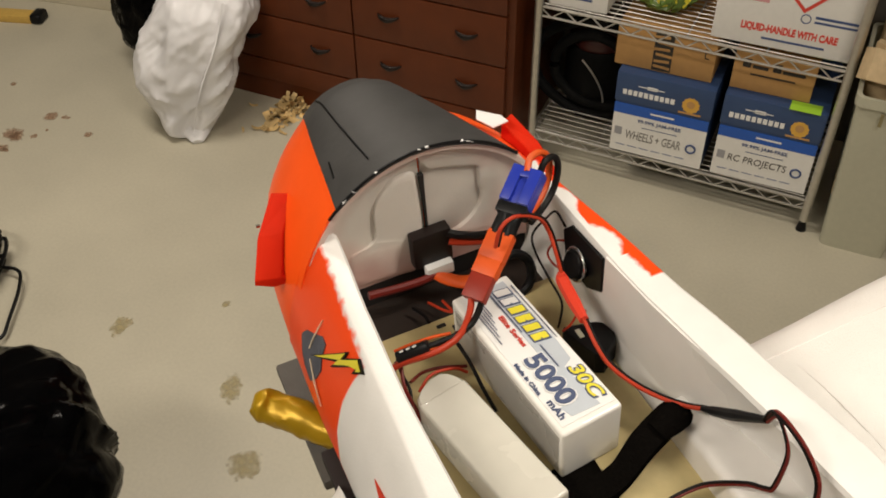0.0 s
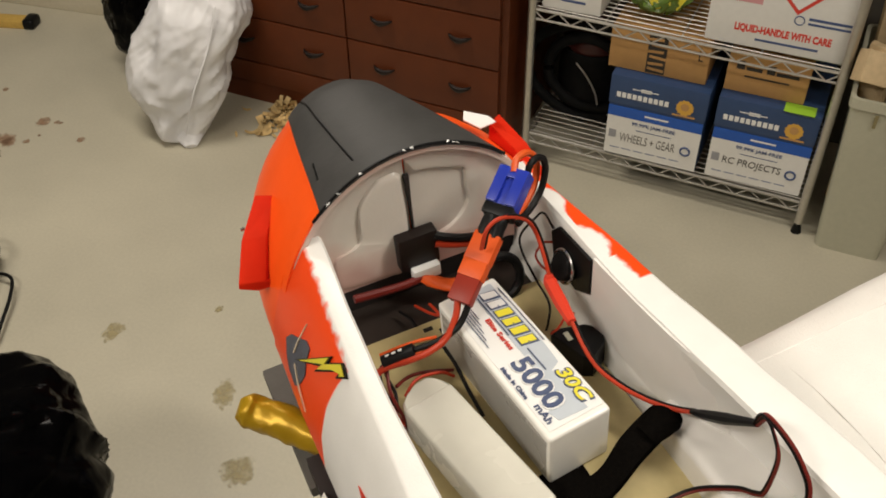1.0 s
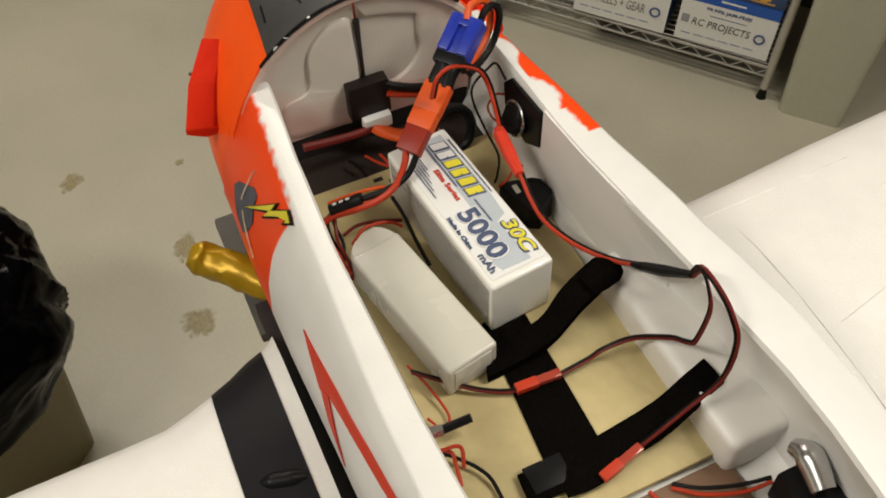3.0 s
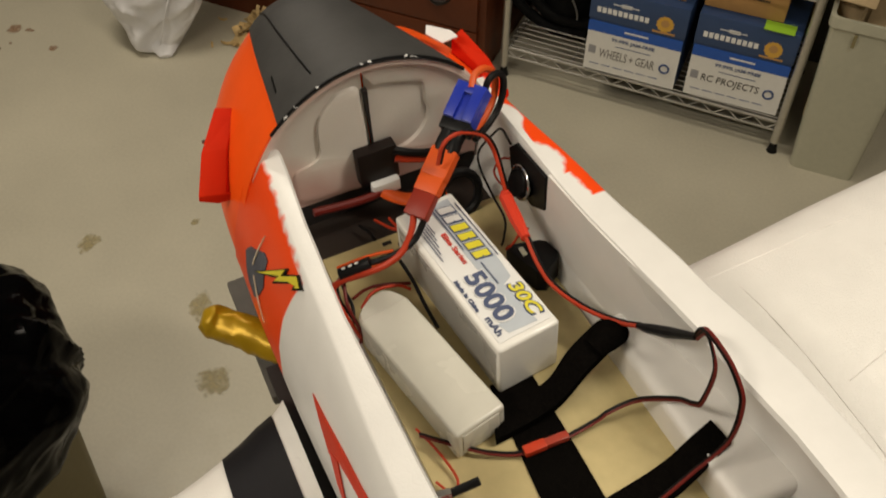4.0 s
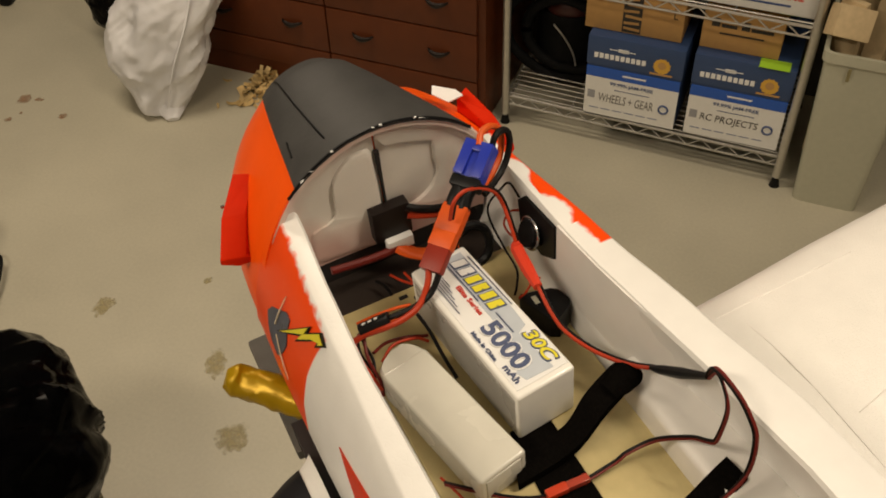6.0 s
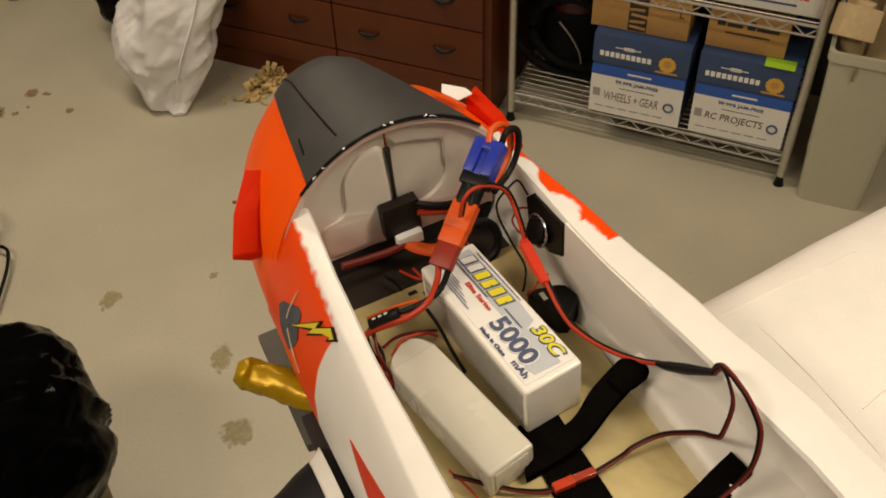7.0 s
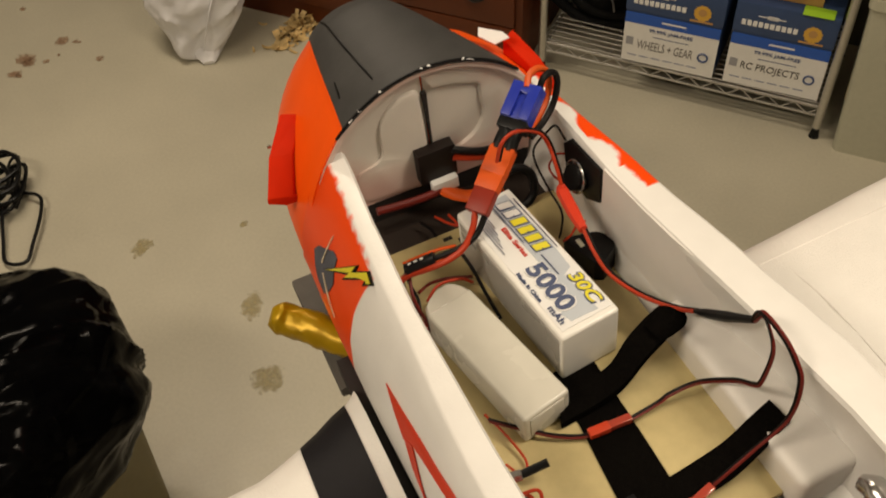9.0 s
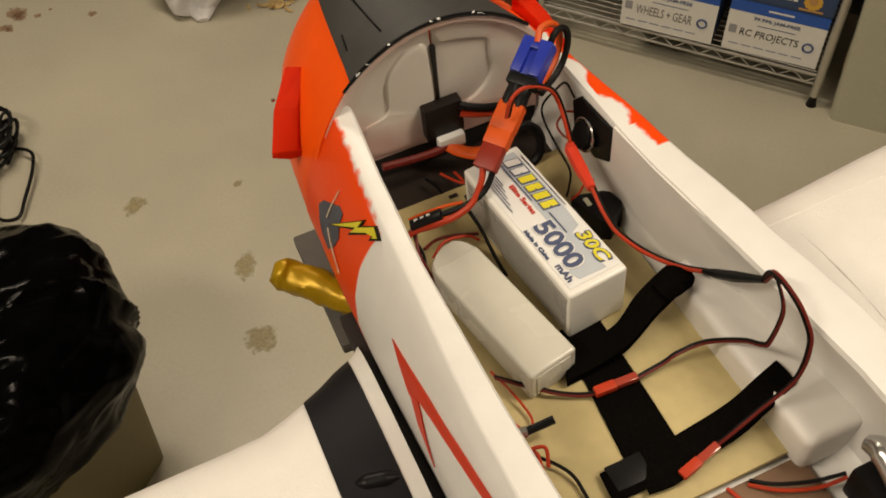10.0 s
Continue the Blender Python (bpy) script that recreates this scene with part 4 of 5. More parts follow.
blk_b = [(0.2958, 0.0985, 0.0044), (0.3021, 0.0985, 0.0176), (0.3120, 0.0975, 0.0133), (0.3217, 0.0945, 0.0020), (0.3231, 0.0890, -0.0259), (0.3185, 0.0870, -0.0336), (0.3057, 0.0830, -0.0432), (0.2851, 0.0696, -0.0640), (0.2776, 0.0521, -0.0770), (0.2777, 0.0414, -0.0815), (0.2796, 0.0178, -0.0825)]
blk_c = [(0.2783, -0.0092, -0.0830), (0.2740, -0.0236, -0.0840), (0.2650, -0.0397, -0.0830), (0.2539, -0.0548, -0.0800), (0.2452, -0.0665, -0.0770), (0.2368, -0.0774, -0.0740)]
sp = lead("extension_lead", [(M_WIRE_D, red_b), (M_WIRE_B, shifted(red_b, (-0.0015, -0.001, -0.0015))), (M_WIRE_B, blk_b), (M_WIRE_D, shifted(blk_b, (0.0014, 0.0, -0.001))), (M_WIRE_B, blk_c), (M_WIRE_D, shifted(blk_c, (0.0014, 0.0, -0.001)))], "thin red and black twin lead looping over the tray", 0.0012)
m, ln = oriented((0.2796, 0.0178, -0.0825), (0.2781, -0.0096, -0.0830))
pl = empty("small_connector", m, "small translucent red two-pin plug on the strap", "connector", "small connectors")
part("plug_body", block(0, 0.018, -0.003, 0.003, -0.003, 0.003, 0.0008), mat("clear_red_nylon", (0.34, 0.05, 0.03), 0.2, coat=0.4), pl)
part("plug_body", block(0.0175, 0.034, -0.0036, 0.0036, -0.0025, 0.0034, 0.0008), M_WIRE_R, pl)
pl2 = copy_thing(pl, oriented((0.3541, 0.0361, -0.0770), (0.3602, 0.0086, -0.0800))[0])
tagged(pl2, "small red two-pin plug at the tray end", "connector", "small connectors")
lead("signal_lead", [(M_WIRE_B, [(0.0592, 0.0860, -0.0156), (0.0543, 0.0800, -0.0005), (0.0499, 0.0740, -0.0075), (0.0405, 0.0660, -0.0292), (0.0539, 0.0600, -0.0337), (0.0855, 0.0560, -0.0362), (0.1087, 0.0550, -0.0413), (0.1108, 0.0530, -0.0601), (0.1126, 0.0500, -0.0666)])], "thin black antenna wire looping beside the battery", 0.0010)
lead("signal_lead", [(M_WIRE_R, [(0.0577, 0.0860, -0.0322), (0.0528, 0.0800, -0.0347), (0.0474, 0.0760, -0.0507), (0.0619, 0.0730, -0.0491), (0.0850, 0.0700, -0.0356)]), (M_WIRE_R, [(0.1280, 0.0660, -0.0395), (0.1242, 0.0620, -0.0423), (0.1225, 0.0560, -0.0559), (0.1203, 0.0500, -0.0632)])], "thin red wires beside the battery", 0.0010)
lead("balance_lead", [(M_WIRE_R, [(0.094, -0.088, -0.060), (0.11, -0.088, -0.068), (0.125, -0.086, -0.072), (0.14, -0.084, -0.075)]), (M_WIRE_B, [(0.092, -0.084, -0.060), (0.104, -0.086, -0.07), (0.120, -0.082, -0.078)]), (M_WIRE_R, [(0.118, -0.074, -0.07), (0.110, -0.060, -0.066), (0.108, -0.040, -0.072), (0.11, -0.03, -0.08)]), (M_PLUG, [(0.094, -0.082, -0.058), (0.100, -0.070, -0.050), (0.103, -0.055, -0.046), (0.106, -0.045, -0.044)])], "red and black balance wires by the hull wall", 0.0013)
lead("balance_lead", [(M_WIRE_R, [(0.232, -0.078, -0.074), (0.25, -0.07, -0.082), (0.275, -0.066, -0.085), (0.282, -0.074, -0.085), (0.27, -0.08, -0.086)])], "red wire curled on the tray edge", 0.0010)
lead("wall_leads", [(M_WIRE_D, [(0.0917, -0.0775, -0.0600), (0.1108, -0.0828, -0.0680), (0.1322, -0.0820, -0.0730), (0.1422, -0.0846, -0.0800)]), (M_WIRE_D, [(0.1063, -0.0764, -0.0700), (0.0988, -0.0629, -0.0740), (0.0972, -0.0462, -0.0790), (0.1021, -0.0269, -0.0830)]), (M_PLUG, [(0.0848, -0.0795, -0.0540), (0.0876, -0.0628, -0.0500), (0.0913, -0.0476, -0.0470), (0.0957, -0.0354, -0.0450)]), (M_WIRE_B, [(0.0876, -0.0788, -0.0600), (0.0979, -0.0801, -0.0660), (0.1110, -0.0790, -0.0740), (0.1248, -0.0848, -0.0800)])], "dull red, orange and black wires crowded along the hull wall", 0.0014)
lead("pack_lead", [(M_WIRE_B, [(0.1066, -0.0346, -0.0460), (0.1162, -0.0299, -0.0600), (0.1336, -0.0274, -0.0750), (0.1512, -0.0247, -0.0860)])], "black lead dropping between the two packs", 0.0016)
part_sleeve = tagged(part("printed_sleeve", tube([(0.100, -0.056, -0.044), (0.097, -0.066, -0.048), (0.093, -0.080, -0.053)], 0.0052, 10), M_BLACK, m=PLANE), "black printed heat-shrink sleeve over the leads", "sleeve")
for k in range(3):
    part("print_bar", block(-0.0008, 0.0008, -0.002, 0.002, 0, 0.0006), M_PRINT_W, part_sleeve, m=Matrix.Translation((0.0965 - 0.0013 * k, -0.066 - 0.005 * k, -0.0430 - 0.0018 * k)))

# speed controller and its plug at the mouth of the nose
esc = empty("speed_controller", PLANE, "black speed controller with thick red leads under the bulkhead", "electronics")
part("case", block(-0.006, 0.006, -0.0285, 0.0068, -0.0600, -0.0245, 0.0015), mat("brown_black_case", (0.012, 0.008, 0.007), 0.45, grain=0.1, spec=0.2), esc)
part("plug", block(0.004, 0.013, -0.0205, 0.0040, -0.0690, -0.0570, 0.001), M_PRINT_W, esc, "white multi-pin plug")
part("strand", tube([(0.010, -0.012, -0.066), (0.016, -0.004, -0.072), (0.020, 0.008, -0.078), (0.022, 0.024, -0.080), (0.024, 0.040, -0.080)], 0.0075, 10, flat=0.5), M_PLUG, esc, "orange ribbon of wires")
# red lowered in colour for the dim space below the bulkhead
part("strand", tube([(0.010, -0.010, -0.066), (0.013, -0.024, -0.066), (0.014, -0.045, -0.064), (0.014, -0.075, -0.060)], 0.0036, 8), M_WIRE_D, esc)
part("strand", tube([(0.004, 0.004, -0.031), (0.008, 0.014, -0.035), (0.012, 0.030, -0.039), (0.018, 0.046, -0.036), (0.028, 0.052, -0.022)], 0.0036, 8), M_WIRE_B, esc)
part("strand", tube([(0.005, 0.004, -0.040), (0.009, 0.016, -0.043), (0.013, 0.034, -0.046), (0.020, 0.046, -0.040)], 0.0032, 8), M_WIRE_R, esc)
part("strand", tube([(0.020, -0.040, -0.087), (0.032, -0.035, -0.087), (0.042, -0.034, -0.087)], 0.0015, 8), M_WIRE_B, esc)
part("strand", tube([(0.020, -0.026, -0.087), (0.034, -0.018, -0.087), (0.040, -0.012, -0.086), (0.024, -0.014, -0.087)], 0.0013, 8), M_WIRE_R, esc)

bm = tube([(0.040 - 0.006 * math.sin(a), 0.047 + 0.0175 * math.cos(a), -0.0705 + 0.0190 * math.sin(a)) for a in [2 * math.pi * k / 12 for k in range(13)]], 0.0042, 8, 4)
tagged(part("rubber_ring", bm, M_BLACK, m=PLANE), "black rubber hose ring beside the battery", "hose")
motor = empty("side_motor", PLANE, "black round motor with a bright metal rim on the wall", "motor")
part("mount", loft([[Vector((x, y, z)) for x, z in ((0.0560, -0.0210), (0.0680, -0.0075), (0.1155, -0.0040), (0.1160, -0.0400), (0.0950, -0.0540), (0.0600, -0.0500))] for y in (0.0860, 0.1000)]), M_BLACK, motor, "black mounting plate", smooth=False)
part("can", tube([(0.084, 0.090, -0.037), (0.084, 0.079, -0.0345), (0.084, 0.0775, -0.034)], [0.0125, 0.0125, 0.010], 20, 3), M_BLACK, motor, "black round can")
part("rim", tube([(0.084 + 0.0135 * math.cos(a), 0.0815 + 0.003 * math.sin(a), -0.035 + 0.0135 * math.sin(a)) for a in [2 * math.pi * k / 20 for k in range(21)]], 0.0016, 8, 2), M_SILVER, motor, "bright metal rim")
servo = empty("black_servo", PLANE, "black servo box lying beside the battery", "servo")
part("case", loft([[Vector((x * k + 0.131 * (1 - k), y * k + 0.073 * (1 - k), z)) for x, y in ((0.1130, 0.0540), (0.1190, 0.0520), (0.1500, 0.0620), (0.1540, 0.0690), (0.1440, 0.0850), (0.1380, 0.0880), (0.1240, 0.0850), (0.1200, 0.0800))] for z, k in ((-0.0893, 1.0), (-0.0700, 1.0), (-0.0670, 0.95), (-0.0660, 0.85))]), M_BLACK, servo)
part("label_bar", block(0.122, 0.131, 0.060, 0.064, -0.0662, -0.0655), M_BIN, servo)
switch = empty("toggle_switch", PLANE, "metal toggle switch with a black sleeve in the hull wall", "switch")
part("bushing", rod((0.285, -0.088, -0.076), (0.287, -0.076, -0.076), 0.0045, 6), M_SILVER, switch)
part("lever", rod((0.287, -0.078, -0.076), (0.290, -0.056, -0.070), 0.0032, 10), M_BLACK, switch)
lead("switch_lead", [(M_WIRE_R, [(0.296, -0.088, -0.080), (0.304, -0.078, -0.076), (0.312, -0.078, -0.080), (0.325, -0.08, -0.086)]), (M_WIRE_B, [(0.296, -0.088, -0.084), (0.306, -0.076, -0.082), (0.325, -0.062, -0.084), (0.347, -0.060, -0.086), (0.39, -0.06, -0.088)]), (M_WIRE_R, [(0.30, -0.086, -0.076), (0.306, -0.072, -0.070), (0.316, -0.074, -0.080)])], "red and black wires under the switch", 0.0014)
gear = empty("rear_servo", PLANE, "shiny metal-horned servo behind the tray", "servo")
part("case", block(0.412, 0.452, 0.096, 0.126, -0.093, -0.060, 0.003), M_BLACK, gear)
part("horn", tube([(0.404, 0.112, -0.052), (0.416, 0.114, -0.048), (0.436, 0.110, -0.052)], [0.006, 0.010, 0.008], 10), M_SILVER, gear, "bright metal horn")
lead("rear_lead", [(M_WIRE_B, [(0.380, 0.046, -0.092), (0.392, 0.060, -0.088), (0.402, 0.082, -0.084), (0.408, 0.100, -0.078)]), (M_WIRE_R, [(0.382, 0.044, -0.093), (0.396, 0.060, -0.090), (0.406, 0.082, -0.087), (0.41, 0.100, -0.080)]), (M_WIRE_R, [(0.378, 0.030, -0.093), (0.395, 0.034, -0.092), (0.43, 0.036, -0.091)])], "red and black wires behind the tray", 0.0015)

# ---- stand under the plane ----
stand = empty("model_stand", PLANE, "dark stand with a yellow padded arm under the hull", "stand")
part("base_plate", block(-0.09, 0.062, -0.158, 0.12, -0.232, -0.218, 0.003), M_GREYFOAM, stand, "dark grey cradle plate")
part("side_cheek", block(-0.02, 0.06, -0.12, -0.105, -0.22, -0.15, 0.003), M_GREYFOAM, stand)
part("side_cheek", block(-0.02, 0.06, 0.08, 0.095, -0.22, -0.15, 0.003), M_GREYFOAM, stand)
def crumpled(bm, amp, size):
    for v in bm.verts:
        v.co += noise.noise_vector(v.co * size) * amp
    return bm


part("padded_arm", crumpled(tube([(0.075, -0.075, -0.205), (0.030, -0.130, -0.200), (-0.008, -0.166, -0.193), (-0.023, -0.183, -0.188), (-0.029, -0.190, -0.186)], [0.0150, 0.0160, 0.0162, 0.0160, 0.010], 20, 10), 0.003, 90), M_YELLOW, stand, "wrinkled yellow padded arm")
part("padded_arm", tube([(0.075, 0.02, -0.205), (0.06, 0.09, -0.2), (0.05, 0.14, -0.19)], 0.018, 14), M_YELLOW, stand, "wrinkled yellow padded arm")
part("column", block(-0.02, 0.05, -0.04, 0.02, -1.34, -0.23, 0.003), M_GREYFOAM, stand)
part("rear_column", block(0.40, 0.46, -0.04, 0.02, -1.34, -0.18, 0.003), M_GREYFOAM, stand)
part("foot_beam", block(0.0, 0.49, -0.045, 0.03, -1.372, -1.33, 0.003), M_GREYFOAM, stand)

# ---- dresser ----
def dresser():
    x0, x1, y0, top = -1.885, -0.82, 2.32, 1.02
    d = empty("drawer_chest", pose((x0 + x1) / 2, y0, 0), "tall cherry-brown laminate chest of drawers with dark pulls", "chest of drawers")
    w = (x1 - x0) / 2
    part("body", block(-w, w, 0.02, 0.50, 0.0, top, 0.003), M_CHERRY, d)
    part("top", block(-w - 0.01, w + 0.01, -0.015, 0.505, top, top + 0.025, 0.004), M_CHERRY, d)
    part("plinth", block(-w + 0.002, w - 0.002, 0.012, 0.03, 0.0, 0.075), M_CHERRY, d)
    mid = -1.352 - (x0 + x1) / 2
    rows = [0.08, 0.163, 0.333, 0.503, 0.673, 0.843, 1.013]
    for a, b in zip(rows, rows[1:]):
        for c0, c1 in ((-w + 0.022, mid - 0.0025), (mid + 0.0025, w - 0.022)):
            dr = part("drawer", block(c0, c1, 0.0, 0.022, a + 0.003, b - 0.003, 0.0025), M_CHERRY, d)
            if b - a < 0.1:
                continue
            for k in (0.245, 0.755):
                hx, hz = c0 + (c1 - c0) * k, (a + b) / 2 + 0.004
                pts = [(hx - 0.036, 0.001, hz + 0.006), (hx - 0.024, -0.010, hz + 0.002), (hx, -0.015, hz - 0.003), (hx + 0.024, -0.010, hz + 0.002), (hx + 0.036, 0.001, hz + 0.006)]
                part("handle", tube(pts, [0.002, 0.006, 0.009, 0.006, 0.002], 8, 5), M_PULL, dr, "dark bronze crescent pull")
    return d


dresser()


# ---- wire shelving and what stands on it ----
SX0, SX1, SY0, SY1 = -0.765, 0.088, 2.375, 2.80
shelf = empty("wire_shelf", pose(SX0, SY0, 0, 0, 0, -1.4) @ pose(-SX0, -SY0, 0), "zinc-plated wire shelving rack on four posts", "shelving")
for px in (SX0, SX1):
    for py in (SY0, SY1):
        post = part("post", rod((px, py, 0.035), (px, py, 1.5), 0.0125, 12), M_CHROME, shelf)
        part("foot", tube([(px, py, 0.0), (px, py, 0.012), (px, py, 0.035)], [0.016, 0.013, 0.009], 10, 3), M_BLACK, post, "black levelling foot")
for sz in (0.105, 0.532, 0.98):
    level = part("shelf_frame", rod((SX0, SY0, sz), (SX1, SY0, sz), 0.0045), M_CHROME, shelf)
    for zz in (sz, sz - 0.03):
        for y in (SY0, SY1):
            if zz != sz or y != SY0:
                part("rail", rod((SX0, y, zz), (SX1, y, zz), 0.0035), M_CHROME, level)
        for x in (SX0, SX1):
            part("rail", rod((x, SY0, zz), (x, SY1, zz), 0.0035), M_CHROME, level)
    n = 22
    zig = [(SX0 + (SX1 - SX0) * k / n, SY0, sz - (0.03 if k % 2 else 0.0)) for k in range(n + 1)]
    bm = bmesh.new()
    for a, b in zip(zig, zig[1:]):
        r = rod(a, b, 0.0022, 6)
        me = bpy.data.meshes.new("tmp")
        r.to_mesh(me)
        r.free()
        bm.from_mesh(me)
        bpy.data.meshes.remove(me)
    part("truss", bm, M_CHROME, level)
    for k in range(17):
        y = SY0 + (SY1 - SY0) * (k + 0.5) / 17
        part("wire", rod((SX0, y, sz + 0.004), (SX1, y, sz + 0.004), 0.0022, 6), M_CHROME, level)
    for k in range(3):
        x = SX0 + (SX1 - SX0) * (k + 1) / 4
        part("cross_wire", rod((x, SY0, sz - 0.001), (x, SY1, sz - 0.001), 0.0028, 6), M_CHROME, level)


def paper_carton(x0, x1, y0, z0, note, label):
    w, h, dp = x1 - x0, 0.272, 0.40
    c = empty("paper_carton", pose((x0 + x1) / 2, y0, z0), label, "carton", "paper cartons")
    part("body", block(-w / 2 + 0.003, w / 2 - 0.003, 0.003, dp, 0, h - 0.02, 0.003), M_CARTON_B, c, "navy blue carton body")
    part("lid", block(-w / 2, w / 2, 0.0, dp + 0.003, h - 0.095, h, 0.003), M_CARTON_B, c, "navy blue lid")
    part("white_panel", block(-w / 2 + 0.003, w / 2 - 0.003, 0.0, 0.0032, 0.002, h * 0.50), M_CARTON_W, c, "white lower front", smooth=False)
    part("blue_band", block(-w / 2 + 0.003, w / 2 - 0.003, -0.0006, 0.003, h * 0.50, h * 0.62), M_CARTON_L, c, "bright blue band", smooth=False)
    # maker's word as a row of plain white blocks
    for k in range(10):
        bx = -w / 2 + 0.022 + 0.0155 * k
        part("print_bar", block(bx, bx + 0.0115, -0.0015, -0.0002, h * 0.745, h * 0.805), M_PRINT_W, c, smooth=False)
    part("print_bar", block(-0.075, 0.0, -0.0015, -0.0002, h * 0.865, h * 0.873), M_PRINT_W, c, smooth=False)
    part("print_bar", block(-0.05, -0.02, -0.0015, -0.0002, h * 0.85, h * 0.888), M_PRINT_W, c, smooth=False)
    seal = [(w / 2 - 0.062 + (0.023 + 0.0028 * (k % 2)) * math.cos(2 * math.pi * k / 24), h * 0.775 + (0.023 + 0.0028 * (k % 2)) * math.sin(2 * math.pi * k / 24)) for k in range(24)]
    part("gold_seal", sheet(seal, 0.0012), M_GOLD, c, "round gold seal", smooth=False, m=pose(0, 0.0, 0, 90))
    part("seal_centre", sheet([(w / 2 - 0.062 + 0.012 * math.cos(2 * math.pi * k / 16), h * 0.785 + 0.012 * math.sin(2 * math.pi * k / 16)) for k in range(16)], 0.0018), M_KRAFT, c, smooth=False, m=pose(0, 0, 0, 90))
    part("seal_ribbon", block(w / 2 - 0.095, w / 2 - 0.03, -0.0014, 0.0, h * 0.665, h * 0.685), M_KRAFT, c, smooth=False)
    part("print_bar", block(-0.03, 0.04, -0.0014, -0.0007, h * 0.555, h * 0.575), M_PRINT_W, c, smooth=False)
    letters("print", "99.99% JAM-FREE", 0.02, M_PRINT_B, pose(0.0, -0.0004, h * 0.435, 90), c, "navy printed words", width=0.128, height=0.015, bold=0.0004)
    part("print_bar", block(-0.05, 0.055, -0.0006, 0.0, h * 0.36, h * 0.368), M_PRINT_B, c, smooth=False)
    part("printed_square", block(-w / 2 + 0.012, -w / 2 + 0.034, -0.0006, 0.0, h * 0.22, h * 0.32), mat("grey_print", (0.3, 0.3, 0.32), 0.6), c, smooth=False)
    letters("handwriting", note, 0.03, M_PENCIL if "GEAR" in note else M_INK, pose(-0.012, -0.0004, h * 0.245, 90, 0, 0), c, "handwritten black marker words", shear=0.1, width=0.165, height=0.030)
    ring = [(w / 2 - 0.04 + 0.0135 * math.cos(a), -0.0006, h * 0.24 + 0.0135 * math.sin(a)) for a in [2 * math.pi * k / 16 for k in range(17)]]
    part("printed_ring", tube(ring, 0.003, 6, 2, flat=1.0), M_PRINT_B, c, smooth=True)
    for k in range(6):
        bx = -w / 2 + 0.02 + 0.036 * k
        part("print_bar", block(bx, bx + 0.028, -0.0006, 0.0, h * 0.088, h * 0.100), M_PRINT_F, c, smooth=False)
    return c


paper_carton(-0.512, -0.230, 2.362, 0.113, "WHEELS + GEAR", "blue and white copier paper carton marked for wheels and gear")
paper_carton(-0.206, 0.070, 2.366, 0.113, "RC PROJECTS", "blue and white copier paper carton marked for RC projects")
tagged(part("sticky_note", block(-0.032, 0.050, 2.358, 2.404, 0.3855, 0.3868), M_LIME, smooth=False), "lime green paper note on top of the carton", "note")


def kraft_box(x0, x1, y0, dp, z0, h, label, windows):
    c = empty("cardboard_box", pose((x0 + x1) / 2, y0, z0), label, "box", "cardboard boxes")
    w = x1 - x0
    part("body", block(-w / 2, w / 2, 0, dp, 0, h, 0.002), M_KRAFT, c)
    part("flap_seam", block(-w / 2, w / 2, dp / 2 - 0.001, dp / 2 + 0.001, h, h + 0.0006), M_INK, c, smooth=False)
    if windows:
        part("dark_panel", block(-0.032, 0.022, -0.001, 0.0, 0.004, h - 0.004), M_INK, c, "black printed panel", smooth=False)
        for k in range(6):
            part("print_bar", block(-0.029 + 0.003 * (k % 2), 0.018, -0.0018, -0.0008, 0.012 + 0.019 * k, 0.020 + 0.019 * k), M_KRAFT, c, smooth=False, m=pose(0, 0, 0, 0, 4 * (-1) ** k))
        part("corner_mark", block(w / 2 - 0.030, w / 2 - 0.027, -0.001, 0, h * 0.55, h * 0.8), M_INK, c, smooth=False)
        part("corner_mark", block(w / 2 - 0.030, w / 2 - 0.018, -0.001, 0, h * 0.55, h * 0.575), M_INK, c, smooth=False)
    else:
        for bx, bw, bh in ((-0.085, 0.022, 0.026), (-0.058, 0.042, 0.010), (-0.004, 0.022, 0.026), (0.022, 0.060, 0.010)):
            part("print_bar", block(bx, bx + bw, -0.001, 0, h * 0.60, h * 0.60 + bh), M_INK, c, smooth=False)
        part("print_bar", block(-0.06, 0.06, -0.001, 0, h * 0.42, h * 0.46), M_INK, c, smooth=False)
    return c


kraft_box(-0.535, -0.255, 2.40, 0.28, 0.3868, 0.128, "brown cardboard box with a black printed panel", True)
kraft_box(-0.205, 0.012, 2.405, 0.26, 0.3868, 0.118, "brown cardboard box with faded dark print", False)

# large white carton on the second shelf
big_c = empty("hazard_carton", pose(-0.09, 2.385, 0.5385), "large white shipping carton with red handling print", "carton")
part("body", block(-0.19, 0.19, 0, 0.33, 0, 0.33, 0.003), M_CARTON_W, big_c)
letters("print", "LIQUID-HANDLE WITH CARE", 0.02, M_PRINT_R, pose(0.005, -0.0004, 0.052, 90), big_c, "red printed words", width=0.245, height=0.026, bold=0.0009)
part("print_bar", block(-0.06, 0.10, -0.0008, 0, 0.022, 0.028), M_PRINT_B, big_c, smooth=False)
part("print_bar", block(0.06, 0.165, -0.0008, 0, 0.105, 0.112), M_PRINT_B, big_c, smooth=False)
part("print_bar", block(0.06, 0.165, -0.0008, 0, 0.092, 0.098), M_PRINT_B, big_c, smooth=False)
part("printed_ring", tube([(0.038 + 0.012 * math.cos(a), -0.0004, 0.10 + 0.012 * math.sin(a)) for a in [2 * math.pi * k / 16 for k in range(17)]], 0.0015, 6, 2), M_PRINT_B, big_c)
